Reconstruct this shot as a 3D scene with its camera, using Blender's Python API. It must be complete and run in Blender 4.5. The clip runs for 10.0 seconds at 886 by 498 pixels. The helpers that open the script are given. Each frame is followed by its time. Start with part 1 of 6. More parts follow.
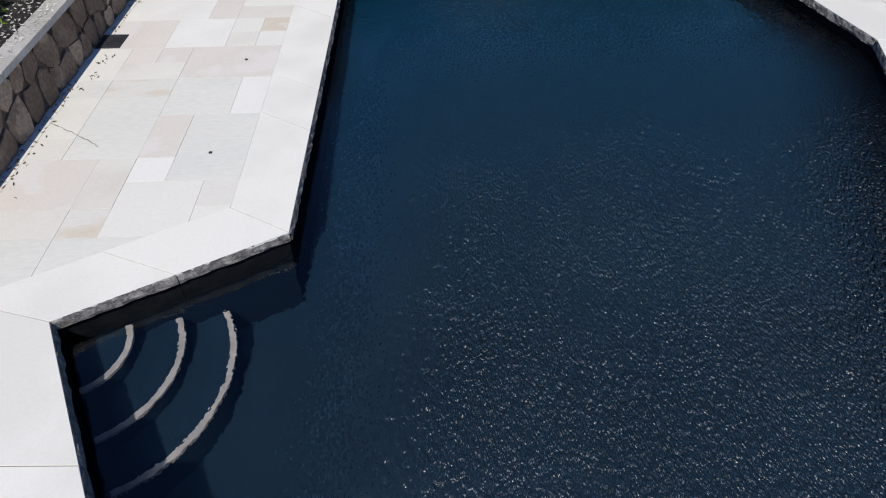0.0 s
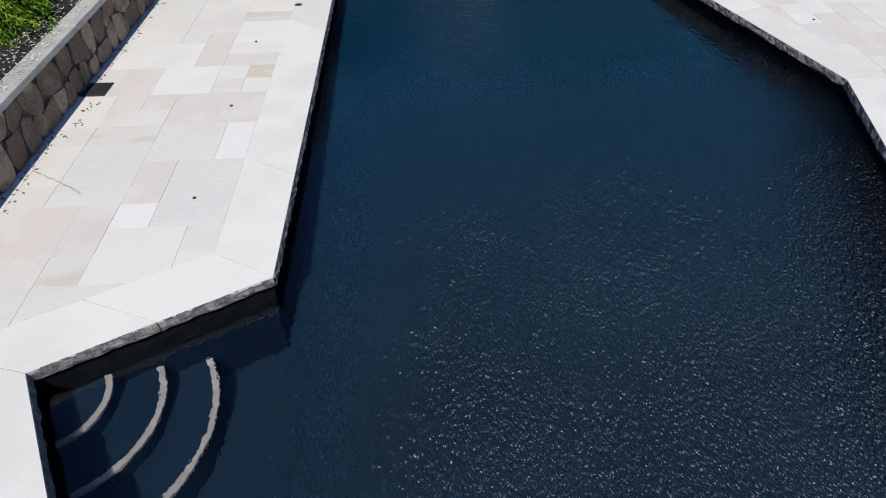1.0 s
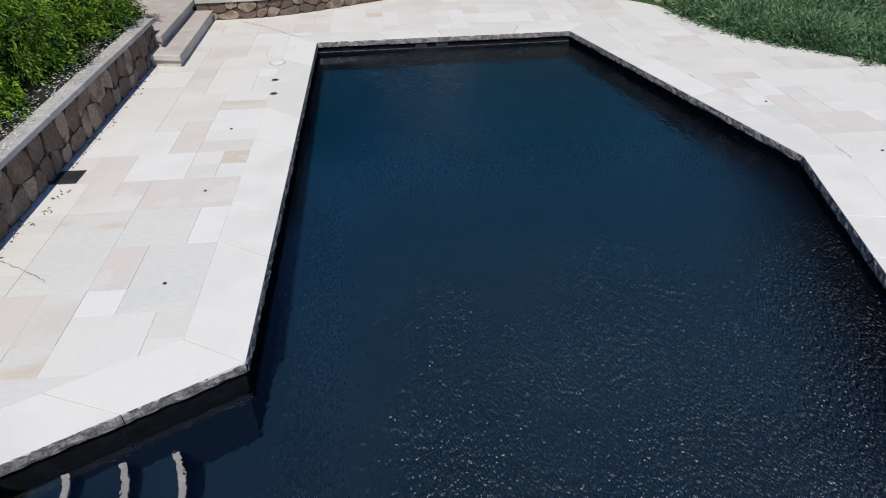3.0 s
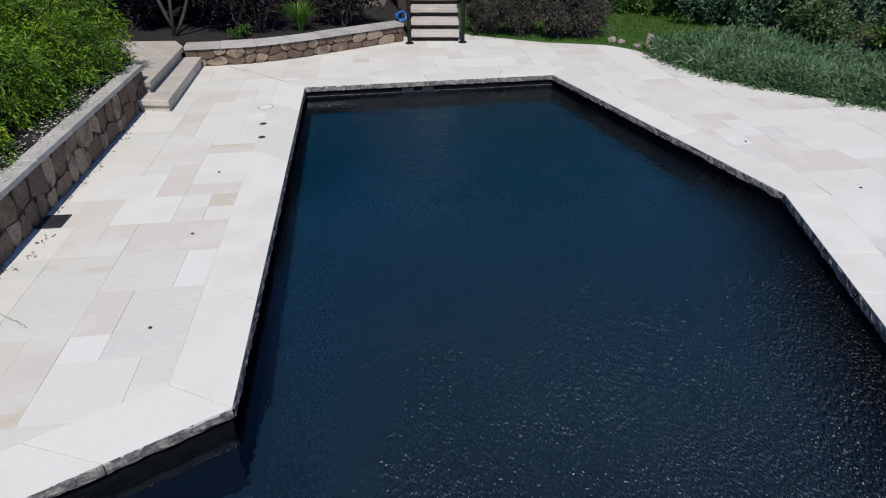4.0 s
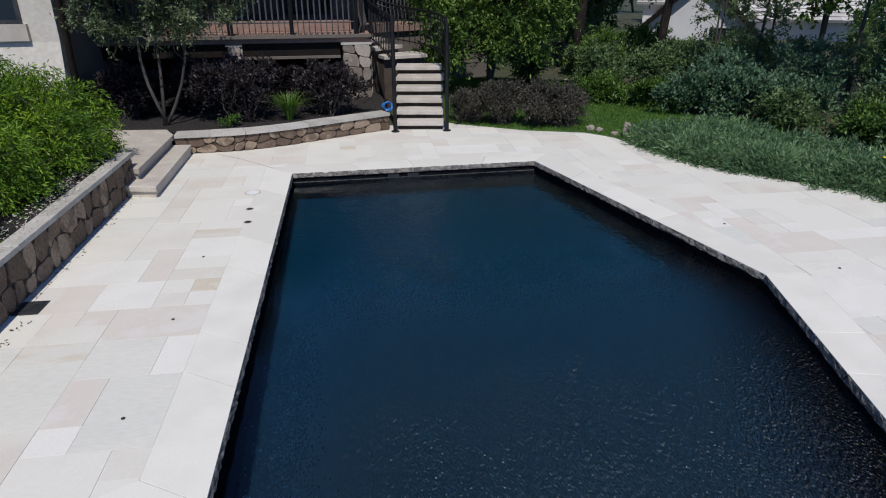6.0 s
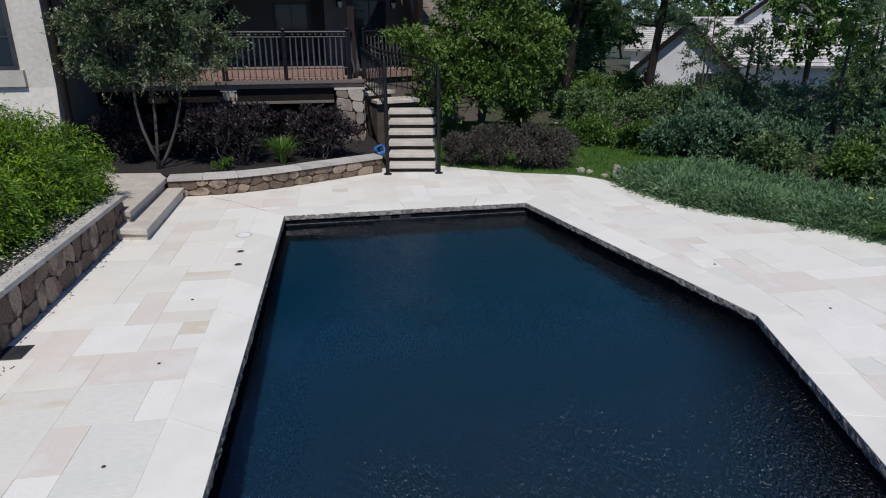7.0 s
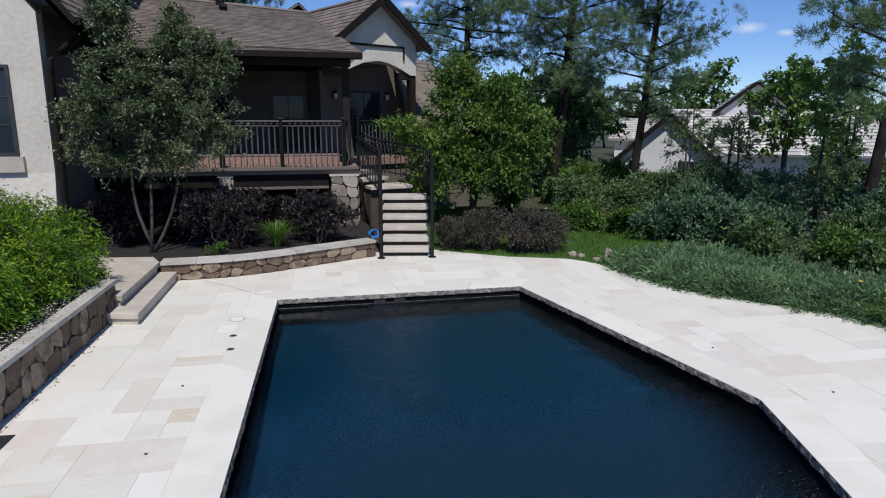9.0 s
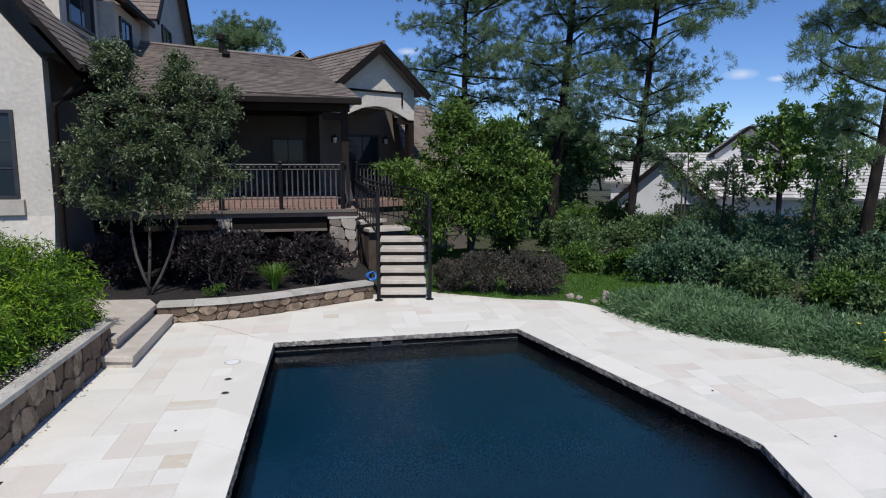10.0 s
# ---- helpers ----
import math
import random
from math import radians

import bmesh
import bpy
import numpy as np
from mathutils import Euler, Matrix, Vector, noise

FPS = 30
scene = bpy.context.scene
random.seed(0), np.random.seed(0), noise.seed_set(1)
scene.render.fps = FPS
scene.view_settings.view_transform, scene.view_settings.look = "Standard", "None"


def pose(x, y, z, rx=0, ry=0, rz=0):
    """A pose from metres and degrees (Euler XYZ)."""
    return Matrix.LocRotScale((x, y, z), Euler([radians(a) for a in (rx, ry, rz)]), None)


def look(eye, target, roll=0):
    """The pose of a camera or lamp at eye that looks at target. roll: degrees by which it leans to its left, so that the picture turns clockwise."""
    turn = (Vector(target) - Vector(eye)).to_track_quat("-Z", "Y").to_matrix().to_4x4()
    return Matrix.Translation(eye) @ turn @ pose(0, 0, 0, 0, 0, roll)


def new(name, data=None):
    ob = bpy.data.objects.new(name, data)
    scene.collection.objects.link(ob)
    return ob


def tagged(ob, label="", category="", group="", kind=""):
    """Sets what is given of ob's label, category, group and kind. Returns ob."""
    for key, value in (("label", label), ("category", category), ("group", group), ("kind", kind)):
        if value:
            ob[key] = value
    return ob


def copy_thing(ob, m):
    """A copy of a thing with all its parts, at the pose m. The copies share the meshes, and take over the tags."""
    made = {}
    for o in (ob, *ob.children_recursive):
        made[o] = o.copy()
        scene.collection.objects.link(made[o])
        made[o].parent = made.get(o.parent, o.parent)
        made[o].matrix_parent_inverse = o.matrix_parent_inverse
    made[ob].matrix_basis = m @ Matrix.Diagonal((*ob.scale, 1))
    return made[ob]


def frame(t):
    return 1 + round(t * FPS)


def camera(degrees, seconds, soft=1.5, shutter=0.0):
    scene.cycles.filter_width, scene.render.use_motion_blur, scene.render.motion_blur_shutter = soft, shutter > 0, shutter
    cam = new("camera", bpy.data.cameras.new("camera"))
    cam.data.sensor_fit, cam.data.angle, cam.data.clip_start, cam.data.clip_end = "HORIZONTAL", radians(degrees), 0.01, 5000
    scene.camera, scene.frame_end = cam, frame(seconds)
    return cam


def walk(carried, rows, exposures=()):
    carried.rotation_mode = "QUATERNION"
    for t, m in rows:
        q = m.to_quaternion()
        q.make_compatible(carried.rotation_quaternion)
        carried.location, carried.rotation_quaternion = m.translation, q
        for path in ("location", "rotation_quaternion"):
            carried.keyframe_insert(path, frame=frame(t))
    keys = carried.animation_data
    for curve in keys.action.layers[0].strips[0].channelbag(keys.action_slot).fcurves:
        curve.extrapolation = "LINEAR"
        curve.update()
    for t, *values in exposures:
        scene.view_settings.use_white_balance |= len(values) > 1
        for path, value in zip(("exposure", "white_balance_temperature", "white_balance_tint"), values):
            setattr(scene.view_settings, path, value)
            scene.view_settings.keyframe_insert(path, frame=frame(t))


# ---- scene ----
cam = camera(70.4, 10.0, soft=1.1)
PATH = [
    (0, (-0.018, -0.778, 3.06), (0.064, 0.62, 1.633), -1.1),
    (0.5, (-0.013, -0.763, 3.06), (0.094, 0.678, 1.677), -0.8),
    (1, (-0.005, -0.763, 3.056), (0.126, 0.721, 1.721), -0.9),
    (1.5, (-0.007, -0.749, 3.048), (0.146, 0.775, 1.762), -0.7),
    (2, (-0.004, -0.749, 3.04), (0.173, 0.813, 1.805), -0.6),
    (2.5, (-0.009, -0.741, 3.029), (0.195, 0.857, 1.844), -0.5),
    (4, (-0.037, -0.735, 3.012), (0.247, 0.959, 1.989), -0.3),
    (4.5, (-0.047, -0.729, 3.014), (0.26, 0.995, 2.047), -0.2),
    (5, (-0.05, -0.721, 3.013), (0.27, 1.03, 2.102), -0.2),
    (5.5, (-0.042, -0.717, 3.009), (0.293, 1.062, 2.158), -0.1),
    (7, (0.022, -0.714, 3.003), (0.398, 1.134, 2.337), -0.1),
    (7.5, (-0.003, -0.699, 2.998), (0.392, 1.166, 2.395), 0.0),
    (8, (-0.033, -0.687, 2.997), (0.376, 1.195, 2.458), -0.0),
    (8.5, (-0.071, -0.67, 2.989), (0.349, 1.228, 2.516), 0.0),
    (9, (-0.075, -0.681, 2.986), (0.351, 1.23, 2.578), 0.1),
    (9.5, (-0.07, -0.702, 2.989), (0.361, 1.221, 2.647), 0.1),
    (10, (-0.064, -0.702, 2.991), (0.372, 1.23, 2.715), 0.1),
]
walk(cam, [(t, look(eye, aim, roll)) for t, eye, aim, roll in PATH],
     [(0, 0.0), (2.5, -0.02), (4, -0.12), (5.5, -0.18), (7, -0.14), (8.5, -0.07), (10, 0.0)])

# ---- light ----
SUN = Vector((-0.055, -0.55, 0.83)).normalized()
world = bpy.data.worlds.new("sky")
scene.world = world
world.use_nodes = True
wn, wl = world.node_tree.nodes, world.node_tree.links
sky = wn.new("ShaderNodeTexSky")
sky.sky_type, sky.sun_disc = "NISHITA", False
sky.sun_elevation, sky.sun_rotation = math.asin(SUN.z), math.atan2(SUN.x, SUN.y)
sky.altitude, sky.air_density, sky.dust_density, sky.ozone_density = 2000, 1.0, 0.0, 2.0
tint = wn.new("ShaderNodeHueSaturation")
tint.inputs["Saturation"].default_value = 1.1
wl.new(sky.outputs[0], tint.inputs["Color"])
deep = wn.new("ShaderNodeMix")
deep.data_type, deep.blend_type = "RGBA", "MULTIPLY"
deep.inputs["Factor"].default_value, deep.inputs["B"].default_value = 1.0, (0.79, 0.925, 1.22, 1)
wl.new(tint.outputs[0], deep.inputs["A"])
# a few thin fair-weather wisps low over the woods
geo, wisp = wn.new("ShaderNodeTexCoord"), wn.new("ShaderNodeTexNoise")
wisp.inputs["Scale"].default_value, wisp.inputs["Detail"].default_value = 55, 4
wl.new(geo.outputs["Generated"], wisp.inputs["Vector"])
total = None
for d, wide in (((0.165, 0.972, 0.165), 0.020), ((0.603, 0.788, 0.121), 0.026), ((0.640, 0.760, 0.113), 0.016)):
    off = wn.new("ShaderNodeVectorMath")
    off.operation = "SUBTRACT"
    off.inputs[1].default_value = d
    wl.new(geo.outputs["Generated"], off.inputs[0])
    flat = wn.new("ShaderNodeVectorMath")
    flat.operation = "MULTIPLY"
    flat.inputs[1].default_value = (1, 1, 3.0)
    wl.new(off.outputs[0], flat.inputs[0])
    far_ = wn.new("ShaderNodeVectorMath")
    far_.operation = "LENGTH"
    wl.new(flat.outputs[0], far_.inputs[0])
    near = wn.new("ShaderNodeMapRange")
    near.inputs["From Min"].default_value, near.inputs["From Max"].default_value = wide, 0.0
    wl.new(far_.outputs["Value"], near.inputs["Value"])
    thick = wn.new("ShaderNodeMath")
    thick.operation = "MULTIPLY_ADD"
    wl.new(near.outputs[0], thick.inputs[0])
    thick.inputs[1].default_value = 1.0
    if total is None:
        thick.inputs[2].default_value = 0.0
    else:
        wl.new(total, thick.inputs[2])
    total = thick.outputs[0]
wool = wn.new("ShaderNodeMath")
wool.operation, wool.use_clamp = "MULTIPLY", True
wl.new(total, wool.inputs[0])
wl.new(wisp.outputs["Fac"], wool.inputs[1])
white = wn.new("ShaderNodeMix")
white.data_type = "RGBA"
white.inputs["B"].default_value = (9.0, 9.3, 9.8, 1)
wl.new(wool.outputs[0], white.inputs["Factor"])
wl.new(deep.outputs["Result"], white.inputs["A"])
wl.new(white.outputs["Result"], wn["Background"].inputs[0])
wn["Background"].inputs[1].default_value = 0.10
sun_data = bpy.data.lights.new("sun", "SUN")
sun_data.energy, sun_data.angle, sun_data.color = 4.0, radians(0.53), (1.0, 0.96, 0.90)
sun = new("sun", sun_data)
sun.matrix_world = look(SUN * 60, (0, 0, 0))

# ---- materials ----


def rgb(*c):
    return (*c, 1.0)


def mat(name, c1, c2, scale=3.0, rough=0.7, bump=0.3, fine=60.0, grain=0.25, metal=0.0, rnd=0.0, island=0.0, stretch=(1, 1, 1), c3=None, third=0.62):
    """Two colours mixed by a coarse noise, grain by a fine one, and a shift by object or by island."""
    m = bpy.data.materials.new(name)
    m.use_nodes = True
    n, l = m.node_tree.nodes, m.node_tree.links
    b = n["Principled BSDF"]
    tc = n.new("ShaderNodeTexCoord")
    mp = n.new("ShaderNodeMapping")
    mp.inputs["Scale"].default_value = stretch
    l.new(tc.outputs["Object"], mp.inputs[0])
    big = n.new("ShaderNodeTexNoise")
    big.inputs["Scale"].default_value, big.inputs["Detail"].default_value = scale, 5
    l.new(mp.outputs[0], big.inputs["Vector"])
    small = n.new("ShaderNodeTexNoise")
    small.inputs["Scale"].default_value, small.inputs["Detail"].default_value = fine, 4
    l.new(mp.outputs[0], small.inputs["Vector"])
    ramp = n.new("ShaderNodeValToRGB")
    ramp.color_ramp.elements[0].position, ramp.color_ramp.elements[1].position = 0.36, 0.64
    ramp.color_ramp.elements[0].color, ramp.color_ramp.elements[1].color = rgb(*c1), rgb(*c2)
    if c3:
        e = ramp.color_ramp.elements.new(third + 0.1)
        e.color = rgb(*c3)
    last = ramp.outputs[0]
    fac = big.outputs["Fac"]
    src = None
    if rnd or island:
        if rnd:
            oi = n.new("ShaderNodeObjectInfo")
            src = oi.outputs["Random"]
        else:
            ge = n.new("ShaderNodeNewGeometry")
            src = ge.outputs["Random Per Island"]
        amount = rnd or island
        add = n.new("ShaderNodeMath")
        add.operation = "MULTIPLY_ADD"
        sub = n.new("ShaderNodeMath")
        sub.operation = "SUBTRACT"
        l.new(src, sub.inputs[0])
        sub.inputs[1].default_value = 0.5
        l.new(sub.outputs[0], add.inputs[0])
        add.inputs[1].default_value = amount
        l.new(fac, add.inputs[2])
        fac = add.outputs[0]
    l.new(fac, ramp.inputs[0])
    hsv = n.new("ShaderNodeHueSaturation")
    rng = n.new("ShaderNodeMapRange")
    rng.inputs["From Min"].default_value, rng.inputs["From Max"].default_value = 0.25, 0.75
    rng.inputs["To Min"].default_value, rng.inputs["To Max"].default_value = 1 - grain, 1 + grain
    l.new(small.outputs["Fac"], rng.inputs["Value"])
    l.new(rng.outputs[0], hsv.inputs["Value"])
    l.new(last, hsv.inputs["Color"])
    l.new(hsv.outputs[0], b.inputs["Base Color"])
    b.inputs["Roughness"].default_value, b.inputs["Metallic"].default_value = rough, metal
    if bump:
        bp = n.new("ShaderNodeBump")
        bp.inputs["Strength"].default_value, bp.inputs["Distance"].default_value = bump, 0.01
        l.new(small.outputs["Fac"], bp.inputs["Height"])
        l.new(bp.outputs[0], b.inputs["Normal"])
    return m


def leaf_mat(name, dark, mid, light, gloss=0.45, through_light=0.3):
    """Foliage: colour by leaf, a share of light passes through."""
    m = bpy.data.materials.new(name)
    m.use_nodes = True
    n, l = m.node_tree.nodes, m.node_tree.links
    b = n["Principled BSDF"]
    ge = n.new("ShaderNodeNewGeometry")
    tc = n.new("ShaderNodeTexCoord")
    ns = n.new("ShaderNodeTexNoise")
    ns.inputs["Scale"].default_value = 1.3
    l.new(tc.outputs["Object"], ns.inputs["Vector"])
    mix = n.new("ShaderNodeMath")
    mix.operation = "MULTIPLY_ADD"
    l.new(ge.outputs["Random Per Island"], mix.inputs[0])
    mix.inputs[1].default_value = 0.6
    sub = n.new("ShaderNodeMath")
    sub.operation = "SUBTRACT"
    l.new(ns.outputs["Fac"], sub.inputs[0])
    sub.inputs[1].default_value = 0.28
    l.new(sub.outputs[0], mix.inputs[2])
    ramp = n.new("ShaderNodeValToRGB")
    ramp.color_ramp.elements[0].position, ramp.color_ramp.elements[1].position = 0.1, 0.95
    ramp.color_ramp.elements[0].color, ramp.color_ramp.elements[1].color = rgb(*dark), rgb(*light)
    ramp.color_ramp.elements.new(0.5).color = rgb(*mid)
    l.new(mix.outputs[0], ramp.inputs[0])
    l.new(ramp.outputs[0], b.inputs["Base Color"])
    b.inputs["Roughness"].default_value = gloss
    b.inputs["Specular IOR Level"].default_value = 0.35
    tr = n.new("ShaderNodeBsdfTranslucent")
    l.new(ramp.outputs[0], tr.inputs[0])
    ms = n.new("ShaderNodeMixShader")
    ms.inputs[0].default_value = through_light
    l.new(b.outputs[0], ms.inputs[1])
    l.new(tr.outputs[0], ms.inputs[2])
    l.new(ms.outputs[0], n["Material Output"].inputs[0])
    return m


def water_mat():
    m = bpy.data.materials.new("pool_water")
    m.use_nodes = True
    n, l = m.node_tree.nodes, m.node_tree.links
    b = n["Principled BSDF"]
    b.inputs["Base Color"].default_value = rgb(0.60, 0.76, 0.90)
    b.inputs["Transmission Weight"].default_value = 1.0
    b.inputs["IOR"].default_value, b.inputs["Roughness"].default_value = 1.45, 0.07
    tc = n.new("ShaderNodeTexCoord")
    ns = n.new("ShaderNodeTexNoise")
    ns.inputs["Scale"].default_value, ns.inputs["Detail"].default_value = 15.0, 2
    l.new(tc.outputs["Object"], ns.inputs["Vector"])
    bp = n.new("ShaderNodeBump")
    bp.inputs["Strength"].default_value, bp.inputs["Distance"].default_value = 1.0, 0.006
    l.new(bp.outputs[0], b.inputs["Normal"])
    # ruffled water carries wavelets too fine to see one by one
    apart = n.new("ShaderNodeSeparateXYZ")
    l.new(tc.outputs["Object"], apart.inputs[0])
    lee = n.new("ShaderNodeMath")
    lee.operation = "MULTIPLY_ADD"
    l.new(apart.outputs["Y"], lee.inputs[0])
    lee.inputs[1].default_value = -0.046
    l.new(apart.outputs["X"], lee.inputs[2])
    calm = n.new("ShaderNodeMapRange")
    calm.inputs["From Min"].default_value, calm.inputs["From Max"].default_value = -0.85, 0.6
    calm.interpolation_type = "SMOOTHERSTEP"
    l.new(lee.outputs[0], calm.inputs["Value"])
    south = n.new("ShaderNodeMapRange")
    south.inputs["From Min"].default_value, south.inputs["From Max"].default_value = 2.6, 6.2
    south.interpolation_type = "SMOOTHERSTEP"
    south.inputs["To Min"].default_value, south.inputs["To Max"].default_value = 1.0, 0.0
    l.new(apart.outputs["Y"], south.inputs["Value"])
    both = n.new("ShaderNodeMath")
    both.operation = "MULTIPLY"
    l.new(calm.outputs[0], both.inputs[0])
    l.new(south.outputs[0], both.inputs[1])
    mp = n.new("ShaderNodeMapping")
    mp.inputs["Scale"].default_value, mp.inputs["Rotation"].default_value = (1.0, 0.5, 1.0), (0, 0, -0.2)
    l.new(tc.outputs["Object"], mp.inputs[0])
    fine = n.new("ShaderNodeTexNoise")
    fine.inputs["Scale"].default_value, fine.inputs["Detail"].default_value = 58.0, 1
    l.new(mp.outputs[0], fine.inputs["Vector"])
    gust = n.new("ShaderNodeTexNoise")
    gust.inputs["Scale"].default_value, gust.inputs["Detail"].default_value = 0.9, 3
    l.new(tc.outputs["Object"], gust.inputs["Vector"])
    paw = n.new("ShaderNodeMapRange")
    paw.inputs["From Min"].default_value, paw.inputs["From Max"].default_value = 0.5, 0.68
    paw.inputs["To Max"].default_value = 0.55
    l.new(gust.outputs["Fac"], paw.inputs["Value"])
    ragged = n.new("ShaderNodeMath")
    ragged.operation = "MULTIPLY_ADD"
    l.new(gust.outputs["Fac"], ragged.inputs[0])
    ragged.inputs[1].default_value, ragged.inputs[2].default_value = 1.2, 0.5
    patchy = n.new("ShaderNodeMath")
    patchy.operation = "MULTIPLY"
    l.new(both.outputs[0], patchy.inputs[0])
    l.new(ragged.outputs[0], patchy.inputs[1])
    breeze = n.new("ShaderNodeMath")
    breeze.operation = "MAXIMUM"
    l.new(patchy.outputs[0], breeze.inputs[0])
    drift = n.new("ShaderNodeMath")
    drift.operation = "MULTIPLY"
    l.new(paw.outputs[0], drift.inputs[0])
    l.new(calm.outputs[0], drift.inputs[1])
    l.new(drift.outputs[0], breeze.inputs[1])
    tall = n.new("ShaderNodeMath")
    tall.operation = "MULTIPLY"
    l.new(fine.outputs["Fac"], tall.inputs[0])
    l.new(breeze.outputs[0], tall.inputs[1])
    total = n.new("ShaderNodeMath")
    total.operation = "MULTIPLY_ADD"
    l.new(tall.outputs[0], total.inputs[0])
    total.inputs[1].default_value = 5.8
    swell = n.new("ShaderNodeMapRange")
    swell.inputs["From Min"].default_value, swell.inputs["From Max"].default_value = -0.75, 0.2
    swell.interpolation_type = "SMOOTHERSTEP"
    swell.inputs["To Min"].default_value, swell.inputs["To Max"].default_value = 0.5, 2.2
    l.new(lee.outputs[0], swell.inputs["Value"])
    rolling = n.new("ShaderNodeMath")
    rolling.operation = "MULTIPLY"
    l.new(ns.outputs["Fac"], rolling.inputs[0])
    l.new(swell.outputs[0], rolling.inputs[1])
    l.new(rolling.outputs[0], total.inputs[2])
    l.new(total.outputs[0], bp.inputs["Height"])
    fuzz = n.new("ShaderNodeMapRange")
    crumb = n.new("ShaderNodeMath")
    crumb.operation = "SUBTRACT"
    l.new(fine.outputs["Fac"], crumb.inputs[0])
    crumb.inputs[1].default_value = 0.5
    fuzz.inputs["To Min"].default_value, fuzz.inputs["To Max"].default_value = 0.04, 0.29
    fuzz.inputs["From Min"].default_value, fuzz.inputs["From Max"].default_value = -0.75, -0.55
    # the edge of the ruffled water is ragged
    edge_x, edge_y = n.new("ShaderNodeMath"), n.new("ShaderNodeMath")
    for node, axis, width in ((edge_x, lee.outputs[0], 1.3), (edge_y, apart.outputs["Y"], 4.0)):
        node.operation = "MULTIPLY_ADD"
        l.new(crumb.outputs[0], node.inputs[0])
        node.inputs[1].default_value = width
        l.new(axis, node.inputs[2])
    l.new(edge_x.outputs[0], fuzz.inputs["Value"])
    still = n.new("ShaderNodeMapRange")
    still.inputs["From Min"].default_value, still.inputs["From Max"].default_value = 5.4, 6.2
    still.inputs["To Min"].default_value, still.inputs["To Max"].default_value = 1.0, 0.15
    l.new(edge_y.outputs[0], still.inputs["Value"])
    blur = n.new("ShaderNodeMath")
    blur.operation = "MULTIPLY"
    l.new(fuzz.outputs[0], blur.inputs[0])
    l.new(still.outputs[0], blur.inputs[1])
    l.new(blur.outputs[0], b.inputs["Roughness"])
    return m


def glass_mat(name, tint):
    m = bpy.data.materials.new(name)
    m.use_nodes = True
    b = m.node_tree.nodes["Principled BSDF"]
    b.inputs["Base Color"].default_value = rgb(*tint)
    b.inputs["Roughness"].default_value, b.inputs["IOR"].default_value = 0.05, 1.5
    b.inputs["Specular IOR Level"].default_value = 0.22
    return m


M = {}
M["slab"] = mat("pale_flagstone", (0.695, 0.668, 0.598), (0.645, 0.612, 0.542), 1.6, 0.75, 0.07, 30, 0.035, rnd=0.5, c3=(0.61, 0.555, 0.485), third=0.72)
M["slab_white"] = mat("white_flagstone", (0.730, 0.708, 0.648), (0.685, 0.660, 0.600), 2.2, 0.75, 0.07, 30, 0.035, rnd=0.3)
M["slab_pink"] = mat("pinkish_flagstone", (0.660, 0.605, 0.540), (0.63, 0.575, 0.508), 1.8, 0.75, 0.07, 30, 0.035, rnd=0.4, c3=(0.66, 0.62, 0.57), third=0.6)
M["slab_grey"] = mat("grey_green_flagstone", (0.625, 0.612, 0.552), (0.66, 0.640, 0.575), 2.0, 0.75, 0.12, 24, 0.06, rnd=0.4, stretch=(0.5, 1.6, 1))
M["slab_tan"] = mat("rust_stained_flagstone", (0.64, 0.615, 0.55), (0.615, 0.57, 0.485), 2.6, 0.75, 0.07, 30, 0.05, rnd=0.2, c3=(0.575, 0.50, 0.385), third=0.52, stretch=(0.7, 1.8, 1))
M["coping"] = mat("coping_stone", (0.735, 0.710, 0.640), (0.665, 0.640, 0.572), 1.8, 0.7, 0.08, 50, 0.03, rnd=0.4)
M["mortar"] = mat("mortar_joint", (0.64, 0.61, 0.55), (0.56, 0.53, 0.475), 4, 0.9, 0.3, 70, 0.1)
M["crack"] = mat("grey_crack_filler", (0.26, 0.245, 0.22), (0.36, 0.335, 0.30), 9, 0.9, 0.2, 60, 0.2)
M["lip"] = mat("rough_dark_stone_edge", (0.27, 0.245, 0.215), (0.085, 0.078, 0.071), 14, 0.65, 1.0, 55, 0.5, c3=(0.22, 0.22, 0.2), third=0.6)
M["tile"] = mat("dark_waterline_tile", (0.007, 0.0078, 0.0095), (0.012, 0.0128, 0.0145), 7, 0.45, 0.3, 40, 0.3)
# same plaster as the floor, darkened to hold the walls' underwater shade
M["poolwall"] = mat("shaded_pool_wall_plaster", (0.0038, 0.0070, 0.0118), (0.0048, 0.0086, 0.0140), 2.0, 0.6, 0.3, 30, 0.15)
M["plaster"] = mat("water_tinted_pool_plaster", (0.0060, 0.0130, 0.0212), (0.0083, 0.0168, 0.0268), 0.9, 0.6, 0.3, 30, 0.15)
M["steptile"] = mat("pale_step_edge_tile", (0.31, 0.255, 0.23), (0.24, 0.20, 0.18), 9, 0.5, 0.2, 60, 0.1)
M["water"] = water_mat()
M["stone"] = mat("brown_wall_stone", (0.115, 0.078, 0.055), (0.178, 0.128, 0.090), 5, 0.85, 0.9, 30, 0.35, rnd=0.65, c3=(0.28, 0.212, 0.150), third=0.6)
M["scale"] = mat("pale_waterline_scale", (0.20, 0.20, 0.20), (0.05, 0.05, 0.05), 12, 0.7, 0.2, 60, 0.3)
M["litter"] = mat("dry_leaf_litter", (0.10, 0.07, 0.045), (0.20, 0.15, 0.09), 9, 0.9, 0.0, 40, 0.3)
M["litterpale"] = mat("bleached_leaf_litter", (0.5, 0.47, 0.4), (0.62, 0.58, 0.52), 9, 0.9, 0.0, 40, 0.2)
